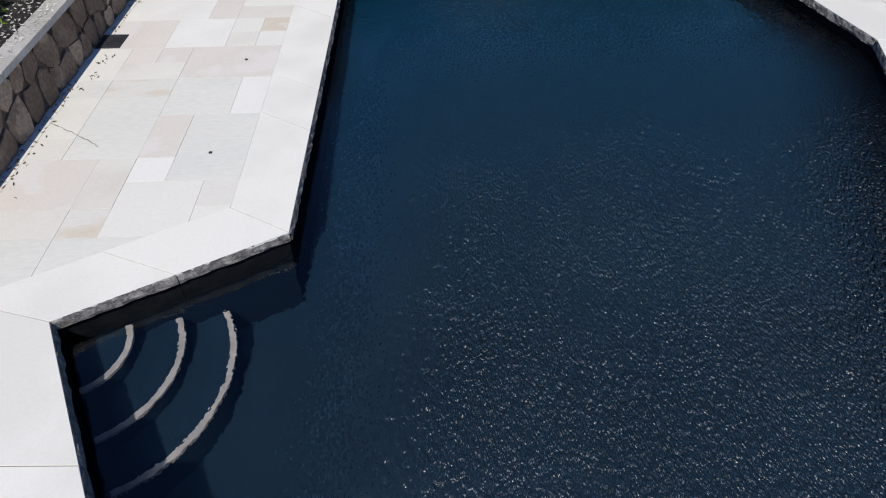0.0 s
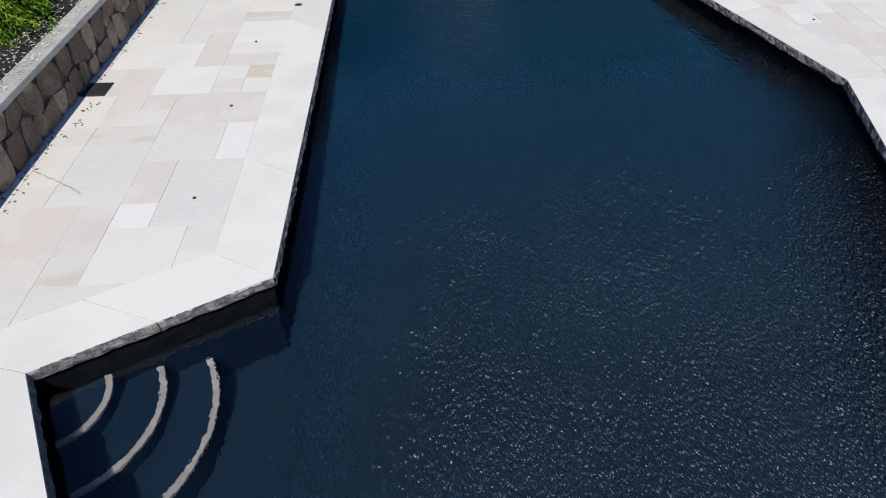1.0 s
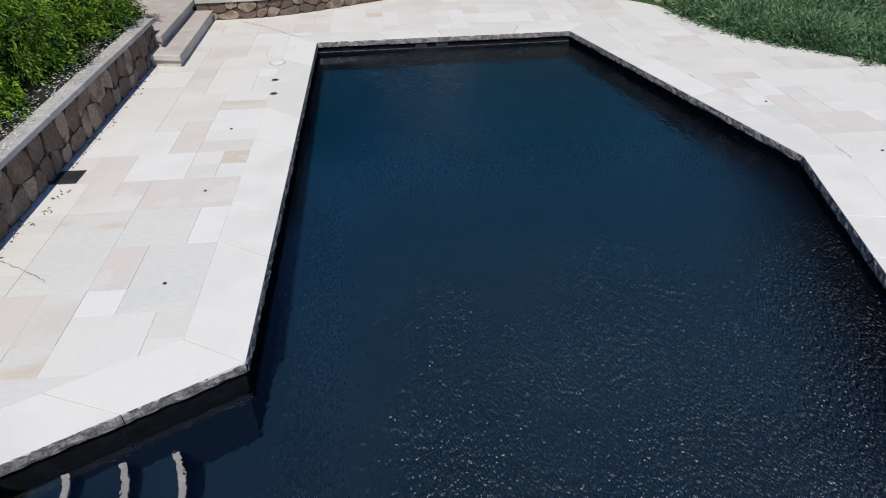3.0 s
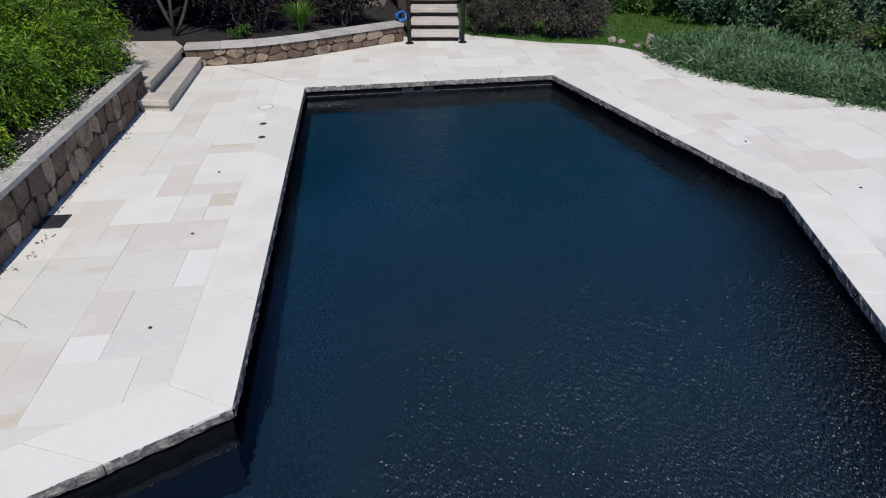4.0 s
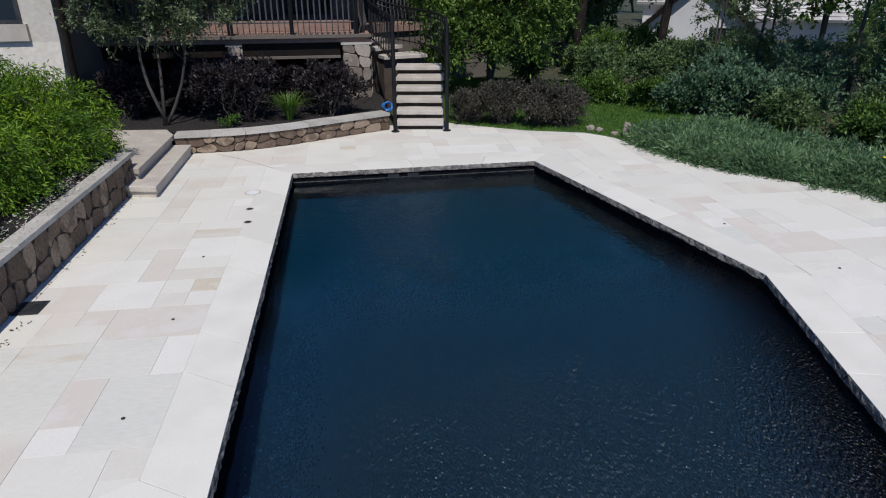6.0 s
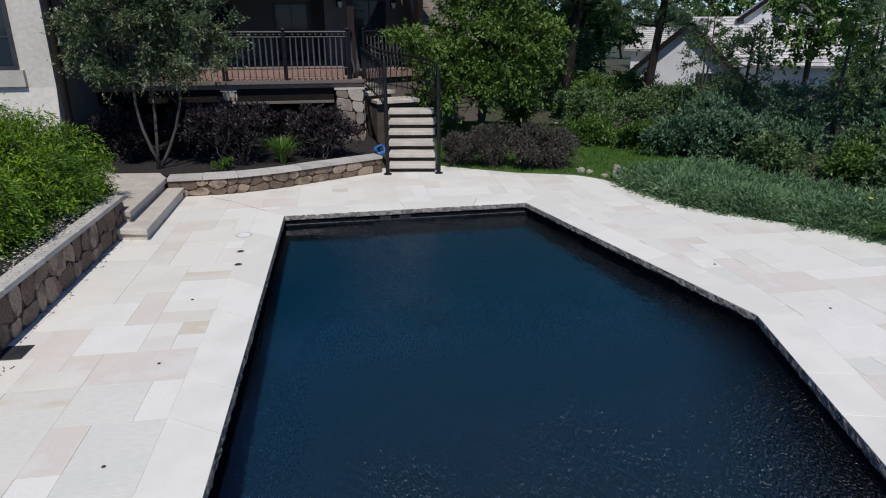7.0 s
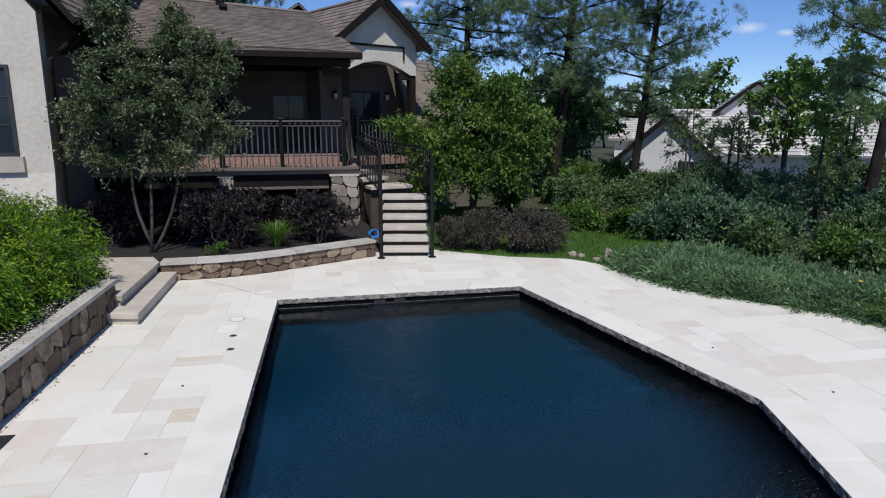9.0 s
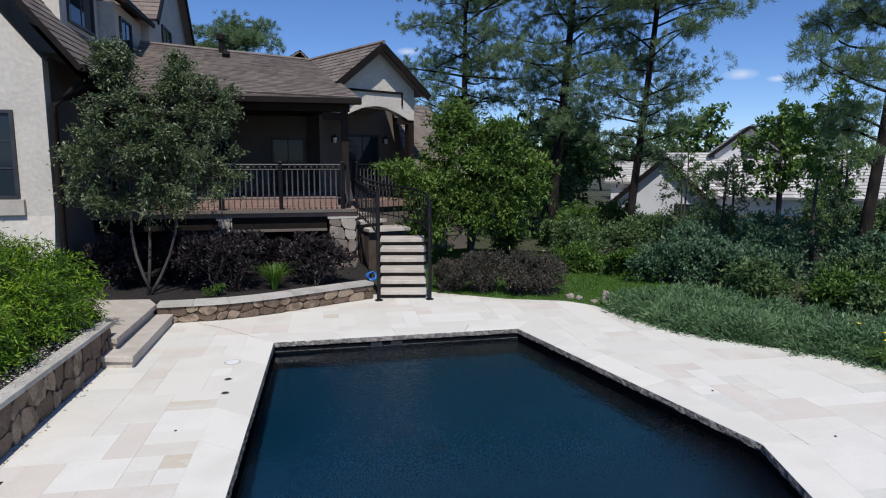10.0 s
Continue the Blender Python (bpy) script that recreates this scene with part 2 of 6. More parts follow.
M["stonecap"] = mat("grey_stone_cap", (0.49, 0.46, 0.42), (0.38, 0.36, 0.32), 3, 0.8, 0.5, 40, 0.15, rnd=0.3)
M["pillarstone"] = mat("pale_rubble_stone", (0.19, 0.155, 0.128), (0.26, 0.215, 0.18), 5, 0.85, 0.7, 34, 0.25, rnd=0.8, c3=(0.38, 0.335, 0.285))
M["stepstone"] = mat("tan_sandstone_step", (0.53, 0.48, 0.42), (0.43, 0.385, 0.33), 3, 0.8, 0.4, 40, 0.12, rnd=0.3)
M["grout"] = mat("brown_wall_mortar", (0.085, 0.062, 0.047), (0.06, 0.045, 0.035), 6, 0.95, 0.5, 50, 0.3)
M["soil"] = mat("dark_mulch", (0.009, 0.007, 0.006), (0.020, 0.016, 0.013), 14, 0.95, 1.0, 60, 0.6, c3=(0.055, 0.046, 0.038))
M["lawn"] = mat("lawn_soil", (0.04, 0.09, 0.015), (0.06, 0.13, 0.02), 1.2, 0.9, 0.6, 90, 0.4)
M["earth"] = mat("dry_wooded_ground", (0.03, 0.045, 0.016), (0.06, 0.055, 0.03), 0.25, 0.95, 0.5, 8, 0.4)
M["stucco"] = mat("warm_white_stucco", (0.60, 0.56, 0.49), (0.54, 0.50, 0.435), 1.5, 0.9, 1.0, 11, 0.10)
# darker copy of the stucco, with the porch and side walls' shade in it
M["stuccodark"] = mat("shaded_taupe_stucco", (0.155, 0.132, 0.112), (0.13, 0.112, 0.096), 1.5, 0.9, 0.5, 28, 0.08)
M["shingle"] = mat("brown_roof_shingle", (0.20, 0.165, 0.14), (0.135, 0.11, 0.095), 3, 0.85, 0.4, 40, 0.2, island=0.55)
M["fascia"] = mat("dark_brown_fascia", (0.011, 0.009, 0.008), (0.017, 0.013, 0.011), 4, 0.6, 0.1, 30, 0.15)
M["timber"] = mat("dark_stained_timber", (0.016, 0.012, 0.010), (0.026, 0.018, 0.015), 3, 0.6, 0.3, 30, 0.2, stretch=(1, 1, 0.15))
M["deckbrick"] = mat("red_brick_deck", (0.30, 0.20, 0.165), (0.24, 0.155, 0.13), 5, 0.8, 0.3, 30, 0.15)
M["iron"] = mat("black_wrought_iron", (0.016, 0.016, 0.018), (0.026, 0.026, 0.028), 9, 0.5, 0.2, 60, 0.2, metal=0.6)
# paler copy of the iron: the sun the balusters catch is in its colour
M["iron_grey"] = mat("sunlit_grey_iron", (0.06, 0.06, 0.064), (0.085, 0.085, 0.09), 9, 0.5, 0.2, 60, 0.2)
M["glass"] = glass_mat("dark_window_glass", (0.02, 0.03, 0.04))
M["frame"] = mat("dark_window_frame", (0.03, 0.03, 0.035), (0.045, 0.045, 0.05), 5, 0.45, 0.05, 30, 0.1)
M["trim"] = mat("stucco_trim", (0.48, 0.43, 0.37), (0.42, 0.38, 0.32), 3, 0.85, 0.3, 30, 0.08)
M["bark"] = mat("grey_bark", (0.075, 0.065, 0.058), (0.035, 0.03, 0.027), 6, 0.9, 1.0, 25, 0.3, stretch=(1, 1, 0.2))
M["pinebark"] = mat("pine_bark", (0.030, 0.024, 0.021), (0.014, 0.012, 0.011), 7, 0.95, 1.0, 18, 0.4, stretch=(1, 1, 0.3))
M["lampglass"] = mat("frosted_lamp_glass", (0.88, 0.86, 0.82), (0.82, 0.8, 0.74), 5, 0.3, 0.0, 30, 0.02)
M["nbwall"] = mat("pale_grey_siding", (0.62, 0.62, 0.63), (0.56, 0.56, 0.58), 1, 0.85, 0.2, 14, 0.06)
M["nbroof"] = mat("pale_concrete_tile", (0.58, 0.56, 0.53), (0.44, 0.42, 0.40), 2, 0.85, 0.3, 14, 0.15, island=0.5)
M["blue"] = mat("blue_hose_rubber", (0.02, 0.13, 0.42), (0.03, 0.18, 0.5), 8, 0.45, 0.1, 40, 0.1)
M["white"] = mat("white_plastic", (0.78, 0.78, 0.76), (0.7, 0.7, 0.68), 5, 0.5, 0.1, 40, 0.05)
M["drain"] = mat("black_drain", (0.001, 0.007, 0.014), (0.001, 0.008, 0.016), 8, 0.5, 0.1, 60, 0.2)
M["darkplastic"] = mat("dark_grate", (0.02, 0.022, 0.026), (0.035, 0.036, 0.04), 8, 0.5, 0.2, 60, 0.2)
M["rock"] = mat("garden_rock", (0.31, 0.27, 0.22), (0.20, 0.175, 0.145), 5, 0.85, 0.7, 22, 0.25, rnd=0.3)
M["petal"] = mat("yellow_petals", (0.75, 0.55, 0.03), (0.8, 0.62, 0.05), 5, 0.6, 0.0, 30, 0.1)
M["hedge"] = leaf_mat("hedge_leaf", (0.022, 0.056, 0.004), (0.085, 0.19, 0.010), (0.34, 0.48, 0.030), 0.55, 0.22)
M["pear"] = leaf_mat("pear_leaf", (0.04, 0.068, 0.028), (0.10, 0.14, 0.06), (0.26, 0.30, 0.175), 0.33)
M["maple"] = leaf_mat("bright_leaf", (0.040, 0.085, 0.017), (0.095, 0.170, 0.030), (0.20, 0.30, 0.06), 0.45, 0.34)
M["youngleaf"] = leaf_mat("fresh_young_leaf", (0.07, 0.14, 0.03), (0.15, 0.26, 0.05), (0.27, 0.40, 0.09), 0.45, 0.42)
M["barberry"] = leaf_mat("barberry_leaf", (0.016, 0.012, 0.015), (0.035, 0.027, 0.030), (0.072, 0.060, 0.060))
M["barberry2"] = leaf_mat("olive_barberry_leaf", (0.04, 0.042, 0.03), (0.085, 0.078, 0.06), (0.16, 0.135, 0.11))
M["juniper"] = leaf_mat("juniper_spray", (0.032, 0.078, 0.036), (0.115, 0.215, 0.095), (0.27, 0.39, 0.19))
M["needle"] = leaf_mat("pine_needle", (0.07, 0.13, 0.07), (0.155, 0.24, 0.115), (0.28, 0.37, 0.16), 0.4, 0.4)
M["shrubblue"] = leaf_mat("blue_green_shrub_leaf", (0.045, 0.10, 0.05), (0.10, 0.18, 0.095), (0.18, 0.275, 0.155))
M["shrubgreen"] = leaf_mat("green_shrub_leaf", (0.05, 0.10, 0.02), (0.09, 0.17, 0.03), (0.15, 0.25, 0.05))
M["darkleaf"] = leaf_mat("shaded_leaf", (0.045, 0.085, 0.03), (0.10, 0.165, 0.06), (0.19, 0.27, 0.105))
M["grass"] = leaf_mat("grass_blade", (0.05, 0.11, 0.015), (0.08, 0.17, 0.02), (0.12, 0.22, 0.035))
M["daylily"] = leaf_mat("strap_leaf", (0.06, 0.13, 0.02), (0.11, 0.21, 0.035), (0.19, 0.29, 0.07))

for key in ("fascia", "timber", "pinebark"):
    M[key].node_tree.nodes["Principled BSDF"].inputs["Specular IOR Level"].default_value = 0.12

# the blue that deep water takes on is put into the plaster, growing northward
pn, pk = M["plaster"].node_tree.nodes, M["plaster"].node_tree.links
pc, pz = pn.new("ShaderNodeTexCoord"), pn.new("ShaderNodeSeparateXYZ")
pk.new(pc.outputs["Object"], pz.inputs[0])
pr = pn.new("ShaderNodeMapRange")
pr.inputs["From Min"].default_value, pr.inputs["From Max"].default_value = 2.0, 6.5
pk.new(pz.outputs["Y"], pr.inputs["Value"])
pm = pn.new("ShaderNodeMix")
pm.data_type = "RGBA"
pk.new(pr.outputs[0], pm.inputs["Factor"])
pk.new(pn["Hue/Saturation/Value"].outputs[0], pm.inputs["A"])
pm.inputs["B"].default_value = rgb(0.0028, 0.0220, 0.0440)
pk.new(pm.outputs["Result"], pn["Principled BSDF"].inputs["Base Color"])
for key in ("tile", "plaster", "poolwall", "drain"):
    M[key].node_tree.nodes["Principled BSDF"].inputs["Specular IOR Level"].default_value = 0.0

# ---- building blocks ----


def mesh_of(name, bm, material, smooth=False):
    me = bpy.data.meshes.new(name)
    bmesh.ops.recalc_face_normals(bm, faces=bm.faces)
    bm.to_mesh(me)
    bm.free()
    me.materials.append(material)
    if smooth:
        for p in me.polygons:
            p.use_smooth = True
    return me


def part(name, bm, material, parent=None, label="", smooth=False):
    ob = new(name, mesh_of(name, bm, material, smooth))
    ob.parent = parent
    return tagged(ob, label)


def shared(name, me, parent, m=None):
    ob = new(name, me)
    ob.parent = parent
    if m is not None:
        ob.matrix_basis = m
    return ob


def thing(name, label, category, group="", kind=""):
    return tagged(new(name), label, category, group, kind)


def slab_bm(poly, z0, z1, edge=0.0, bm=None):
    """A prism over a polygon of (x, y), its upper rim drawn in by edge."""
    bm = bm or bmesh.new()
    cx, cy = sum(p[0] for p in poly) / len(poly), sum(p[1] for p in poly) / len(poly)
    rings = [[bm.verts.new((x, y, z0)) for x, y in poly]]
    if edge:
        rings.append([bm.verts.new((x, y, z1 - edge)) for x, y in poly])
        top = []
        for x, y in poly:
            d = math.hypot(x - cx, y - cy) or 1
            top.append(bm.verts.new((x - (x - cx) / d * edge, y - (y - cy) / d * edge, z1)))
        rings.append(top)
    else:
        rings.append([bm.verts.new((x, y, z1)) for x, y in poly])
    k = len(poly)
    for a, b in zip(rings, rings[1:]):
        for i in range(k):
            bm.faces.new((a[i], a[(i + 1) % k], b[(i + 1) % k], b[i]))
    bm.faces.new(rings[-1])
    bm.faces.new(rings[0][::-1])
    return bm


def box(x0, x1, y0, y1, z0, z1, bevel=0.0, bm=None):
    own = bm is None
    bm = bm or bmesh.new()
    slab_bm([(x0, y0), (x1, y0), (x1, y1), (x0, y1)], z0, z1, 0.0, bm)
    if bevel and own:
        bmesh.ops.bevel(bm, geom=bm.edges[:], offset=bevel, segments=2, affect="EDGES")
    return bm


def tube(points, radii, sides=7, bm=None):
    """A tapered tube along points."""
    bm = bm or bmesh.new()
    pts = [Vector(p) for p in points]
    rings = []
    for i, p in enumerate(pts):
        d = (pts[min(i + 1, len(pts) - 1)] - pts[max(i - 1, 0)]).normalized()
        side = d.cross(Vector((0.31, 0.95, 0.1)) if abs(d.z) > 0.7 else Vector((0, 0, 1))).normalized()
        up = side.cross(d)
        r = radii[i] if isinstance(radii, (list, tuple)) else radii
        rings.append([bm.verts.new(p + (side * math.cos(a) + up * math.sin(a)) * r) for a in (2 * math.pi * k / sides for k in range(sides))])
    for a, b in zip(rings, rings[1:]):
        for k in range(sides):
            bm.faces.new((a[k], a[(k + 1) % sides], b[(k + 1) % sides], b[k]))
    bm.faces.new(rings[0][::-1])
    bm.faces.new(rings[-1])
    return bm


def disc(x, y, z0, z1, r, sides=20, bm=None):
    return slab_bm([(x + r * math.cos(2 * math.pi * k / sides), y + r * math.sin(2 * math.pi * k / sides)) for k in range(sides)], z0, z1, min(0.004, r * 0.2), bm)


def leaves(name, where, ways, length, width, material, parent=None, rng=None, fold=0.25):
    """One mesh of many small leaves: diamonds folded along the middle, at where, growing along ways."""
    rng = rng or np.random.default_rng(3)
    where, ways = np.asarray(where, float), np.asarray(ways, float)
    k = len(where)
    ways = ways / np.maximum(np.linalg.norm(ways, axis=1, keepdims=True), 1e-6)
    other = rng.normal(size=(k, 3))
    side = np.cross(ways, other)
    side /= np.maximum(np.linalg.norm(side, axis=1, keepdims=True), 1e-6)
    up = np.cross(side, ways)
    ln = length * rng.uniform(0.6, 1.3, (k, 1))
    wd = width * rng.uniform(0.7, 1.3, (k, 1))
    v = np.empty((k, 4, 3))
    v[:, 0] = where
    v[:, 1] = where + ways * ln * 0.45 + side * wd * 0.5 + up * wd * fold
    v[:, 2] = where + ways * ln
    v[:, 3] = where + ways * ln * 0.45 - side * wd * 0.5 + up * wd * fold
    me = bpy.data.meshes.new(name)
    me.vertices.add(4 * k)
    me.vertices.foreach_set("co", v.reshape(-1))
    idx = np.arange(k)[:, None] * 4
    tri = np.concatenate([idx + np.array([[0, 1, 2]]), idx + np.array([[0, 2, 3]])], 1).reshape(-1)
    me.loops.add(6 * k)
    me.loops.foreach_set("vertex_index", tri.astype(np.int32))
    me.polygons.add(2 * k)
    me.polygons.foreach_set("loop_start", np.arange(0, 6 * k, 3, dtype=np.int32))
    me.update(calc_edges=True)
    me.validate()
    me.materials.append(material)
    ob = new(name, me)
    ob.parent = parent
    return ob


def lumpy(rng, k, centre, radii, lumps=9, shell=0.62):
    """Points in the outer part of a lumpy body, and the ways outward."""
    d = rng.normal(size=(k, 3))
    d /= np.linalg.norm(d, axis=1, keepdims=True)
    bumps = rng.normal(size=(lumps, 3))
    bumps /= np.linalg.norm(bumps, axis=1, keepdims=True)
    hits = np.exp(7.0 * (d @ bumps.T - 1)).max(1)
    r = (0.62 + 0.46 * hits) * rng.uniform(shell ** 2, 1, k) ** 0.5
    return np.asarray(centre) + d * r[:, None] * np.asarray(radii), d

# ---- ground ----
X0, X1, Y0, Y1 = -3.6, 9.0, -4.0, 13.4
bm = bmesh.new()
xs, ys = (-1500, -40, X0, X1, 60, 1500), (-1500, -40, Y0, Y1, 60, 2500)
grid = [[bm.verts.new((x, y, -0.07)) for x in xs] for y in ys]
for j in range(5):
    for i in range(5):
        if not (i == 2 and j == 2):
            bm.faces.new((grid[j][i], grid[j][i + 1], grid[j + 1][i + 1], grid[j + 1][i]))
tagged(part("ground", bm, M["earth"]), "dry green wooded ground around the garden", "ground", kind="structure")

# ---- pool ----
P = [(-2.32, 1.80), (-0.912, 2.478), (-0.575, 9.815), (3.685, 9.783), (4.672, 4.755), (2.55, -2.0), (-0.38, -2.0)]
WATER = -0.17
FLOOR = -1.25


def offset(poly, d):
    """The polygon moved outward by d (points run clockwise)."""
    out = []
    k = len(poly)
    for i in range(k):
        a, b, c = Vector(poly[i - 1]), Vector(poly[i]), Vector(poly[(i + 1) % k])
        u, v = (b - a).normalized(), (c - b).normalized()
        n1, n2 = Vector((-u.y, u.x)), Vector((-v.y, v.x))
        m = (n1 + n2).normalized()
        out.append(tuple(b + m * (d / max(m.dot(n1), 0.3))))
    return out


COPE = 0.47
LIP_IN = offset(P, -0.0)
BACK = offset(P, 0.035)
OUT = offset(P, COPE)

pool = thing("swimming_pool", "dark plastered swimming pool with a rough stone edge", "swimming pool", kind="structure")
bm = bmesh.new()
wall_in, wall_out = BACK, offset(P, 0.25)
for i in range(len(P)):
    j = (i + 1) % len(P)
    slab_bm([wall_in[i], wall_in[j], wall_out[j], wall_out[i]], FLOOR - 0.1, -0.075, 0, bm)
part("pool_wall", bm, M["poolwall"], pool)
bm = bmesh.new()
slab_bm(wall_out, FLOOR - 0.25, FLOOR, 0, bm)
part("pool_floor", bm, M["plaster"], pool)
rng0 = random.Random(4)
inner = offset(P, 0.018)
for i in range(len(P)):
    j = (i + 1) % len(P)
    a, b = Vector(inner[i]), Vector(inner[j])
    k = max(1, round((b - a).length / 0.9))
    for q in range(k):
        p0, p1 = a.lerp(b, q / k), a.lerp(b, (q + 1) / k)
        o0, o1 = Vector(BACK[i]).lerp(Vector(BACK[j]), q / k), Vector(BACK[i]).lerp(Vector(BACK[j]), (q + 1) / k)
        g = (p1 - p0).normalized() * 0.003
        bm = bmesh.new()
        slab_bm([tuple(p0 + g), tuple(p1 - g), tuple(o1 - g), tuple(o0 + g)], -0.36, -0.078, 0, bm)
        tile = part("waterline_tile", bm, M["tile"], pool)
        n_in = Vector(((p1 - p0).y, -(p1 - p0).x)).normalized() * 0.004
        bm = slab_bm([tuple(p0 + g + n_in), tuple(p1 - g + n_in), tuple(p1 - g), tuple(p0 + g)], WATER - 0.006, WATER + rng0.uniform(0.004, 0.012), 0)
        if i != 2:
            bm.free()
            continue
        part("scale_line", bm, M["scale"], tile, "pale mineral line at the water's edge")

# curved entry steps in the corner
step_mid = Vector((-2.31, 1.81))
lo, hi = math.atan2(-1.15, 0.59) - 0.05, math.atan2(0.68, 1.41) + 0.05
for depth, r in ((-0.42, 0.37), (-0.63, 0.67), (-0.85, 0.98)):
    arc = [lo + (hi - lo) * k / 20 for k in range(21)]
    poly = [tuple(step_mid)] + [(step_mid.x + r * math.cos(a), step_mid.y + r * math.sin(a)) for a in arc]
    step = part("entry_step", slab_bm(poly, FLOOR, depth), M["plaster"], pool)
    bm = bmesh.new()
    for a, b in zip(arc, arc[1:]):
        q = [(step_mid.x + rr * math.cos(t), step_mid.y + rr * math.sin(t)) for rr, t in ((r - 0.036, a), (r + 0.006, a), (r + 0.006, b), (r - 0.036, b))]
        vs = [bm.verts.new((*p, depth + 0.006)) for p in q]
        vd = [bm.verts.new((*p, depth - 0.03)) for p in q]
        bm.faces.new(vs)
        bm.faces.new((vs[1], vd[1], vd[2], vs[2]))
    part("step_edge_tile", bm, M["steptile"], step, "pale tiled band along the step edge")

part("main_drain", disc(1.38, 6.55, FLOOR, FLOOR + 0.03, 0.10), M["drain"], pool)
for x, y, w in ((1.2, 9.815, 0.16), (1.55, 9.812, 0.16)):
    bm = box(x - w, x + w * 0.2, y - 0.012, y + 0.03, -0.19, -0.10)
    part("skimmer_mouth", bm, M["darkplastic"], pool)


def smooth(v, a, b):
    t = np.clip((v - a) / (b - a), 0.0, 1.0)
    return t * t * (3 - 2 * t)


def water_mesh(outline, z0, z1):
    """A body of water whose top is ruffled by cat's paws of wind."""
    ylist = [p[1] for p in outline]
    rows = {round(v, 4) for v in ylist}
    rows |= {round(float(v), 4) for v in np.arange(min(ylist), 0.3, 0.25)}
    rows |= {round(float(v), 4) for v in np.concatenate([np.arange(0.3, 3.2, 0.016), np.arange(3.2, 6.2, 0.028)])}
    rows |= {round(float(v), 4) for v in np.arange(6.2, max(ylist), 0.12)}
    rows = sorted(rows)
    span = []
    for y in rows:
        hits = []
        for (ax, ay), (bx, by) in zip(outline, outline[1:] + outline[:1]):
            if min(ay, by) - 1e-4 <= y <= max(ay, by) + 1e-4:
                hits += [ax, bx] if abs(ay - by) < 1e-3 else [ax + (bx - ax) * (y - ay) / (by - ay)]
        span.append((min(hits), max(hits)))
    cols = 340
    s = np.linspace(0, 1, cols)
    X = np.array([a + (b - a) * s for a, b in span])
    Y = np.repeat(np.array(rows)[:, None], cols, 1)
    rs = np.random.RandomState(3)

    def waves(count, lo, hi, turn, spread):
        h = np.zeros_like(X)
        for _ in range(count):
            wl, th = rs.uniform(lo, hi), turn + rs.normal(0, spread)
            k = 2 * math.pi / wl
            h += np.sin(k * (math.cos(th) * X + math.sin(th) * Y) + rs.uniform(0, 6.28)) / k
        return h * math.sqrt(2.0 / count)

    gust = np.clip(0.75 + 0.75 * waves(14, 0.9, 2.6, 0, 1.6) / 0.25, 0.4, 1.15)
    left = np.array([a for a, b in span])[:, None]
    wind = smooth(X - left, 0.35, 1.1) * smooth(X, -1.4, 0.1) * (1 - smooth(Y + 0.35 * X, 2.3, 5.4)) * gust
    for px, py, rx, ry, a in PAWS:
        wind = np.maximum(wind, a * gust * np.exp(-((X - px) / rx) ** 2 - ((Y - py) / ry) ** 2))
    south = 1 - smooth(Y, 1.0, 2.6)
    ripple = south * (0.80 * waves(48, 0.045, 0.08, 0.15, 0.35) + 0.55 * waves(40, 0.055, 0.10, 1.2, 0.7)) + (1 - south) * waves(40, 0.06, 0.11, 1.0, 0.8)
    Z = z1 + RUFFLE * wind * ripple + 0.003 * waves(10, 0.35, 0.9, 0.5, 1.2)
    n_r = len(rows)
    left_x, right_x = X[:, 0], X[:, -1]
    low = np.concatenate([np.c_[left_x, Y[:, 0], np.full(n_r, z0)], np.c_[right_x, Y[:, 0], np.full(n_r, z0)]])
    verts = np.concatenate([np.c_[X.ravel(), Y.ravel(), Z.ravel()], low])
    i, j = np.meshgrid(np.arange(cols - 1), np.arange(n_r - 1))
    k = (j * cols + i).ravel()
    quads = [np.c_[k, k + 1, k + cols + 1, k + cols]]
    j = np.arange(n_r - 1)
    lo_l, lo_r = n_r * cols + j, n_r * cols + n_r + j
    quads.append(np.c_[lo_l, j * cols, (j + 1) * cols, lo_l + 1])
    quads.append(np.c_[j * cols + cols - 1, lo_r, lo_r + 1, (j + 1) * cols + cols - 1])
    quads.append(np.c_[lo_r, lo_l, lo_l + 1, lo_r + 1])
    first = [n_r * cols, n_r * cols + n_r] + list(range(cols - 1, -1, -1))
    last = [n_r * cols + 2 * n_r - 1, n_r * cols + n_r - 1] + list(range((n_r - 1) * cols, n_r * cols))
    me = bpy.data.meshes.new("pool_water")
    me.from_pydata(verts.tolist(), [], np.concatenate(quads).tolist() + [first, last])
    me.polygons.foreach_set("use_smooth", [q < len(quads[0]) for q in range(len(me.polygons))])
    me.materials.append(M["water"])
    return me


RUFFLE = 0.36
# drifting patches of ruffled water: centre, half sizes, strength
PAWS = ((0.05, 4.2, 0.35, 0.35, 0.85), (0.45, 3.5, 0.35, 0.4, 0.85), (2.0, 3.65, 0.8, 0.7, 1.0), (2.8, 2.7, 0.7, 0.9, 0.6), (2.5, 5.5, 0.5, 0.4, 0.5))
water = tagged(new("pool_water", water_mesh(offset(P, 0.05), FLOOR - 0.02, WATER)), "dark blue pool water ruffled by fine ripples", "water", kind="structure")
water.visible_shadow = False

# ---- paving ----


def clip(poly, line):
    nx, ny, c = line
    out = []
    for i, p in enumerate(poly):
        q = poly[(i + 1) % len(poly)]
        dp, dq = nx * p[0] + ny * p[1] - c, nx * q[0] + ny * q[1] - c
        if dp <= 0:
            out.append(p)
        if dp * dq < 0:
            s = dp / (dp - dq)
            out.append((p[0] + s * (q[0] - p[0]), p[1] + s * (q[1] - p[1])))
    return out


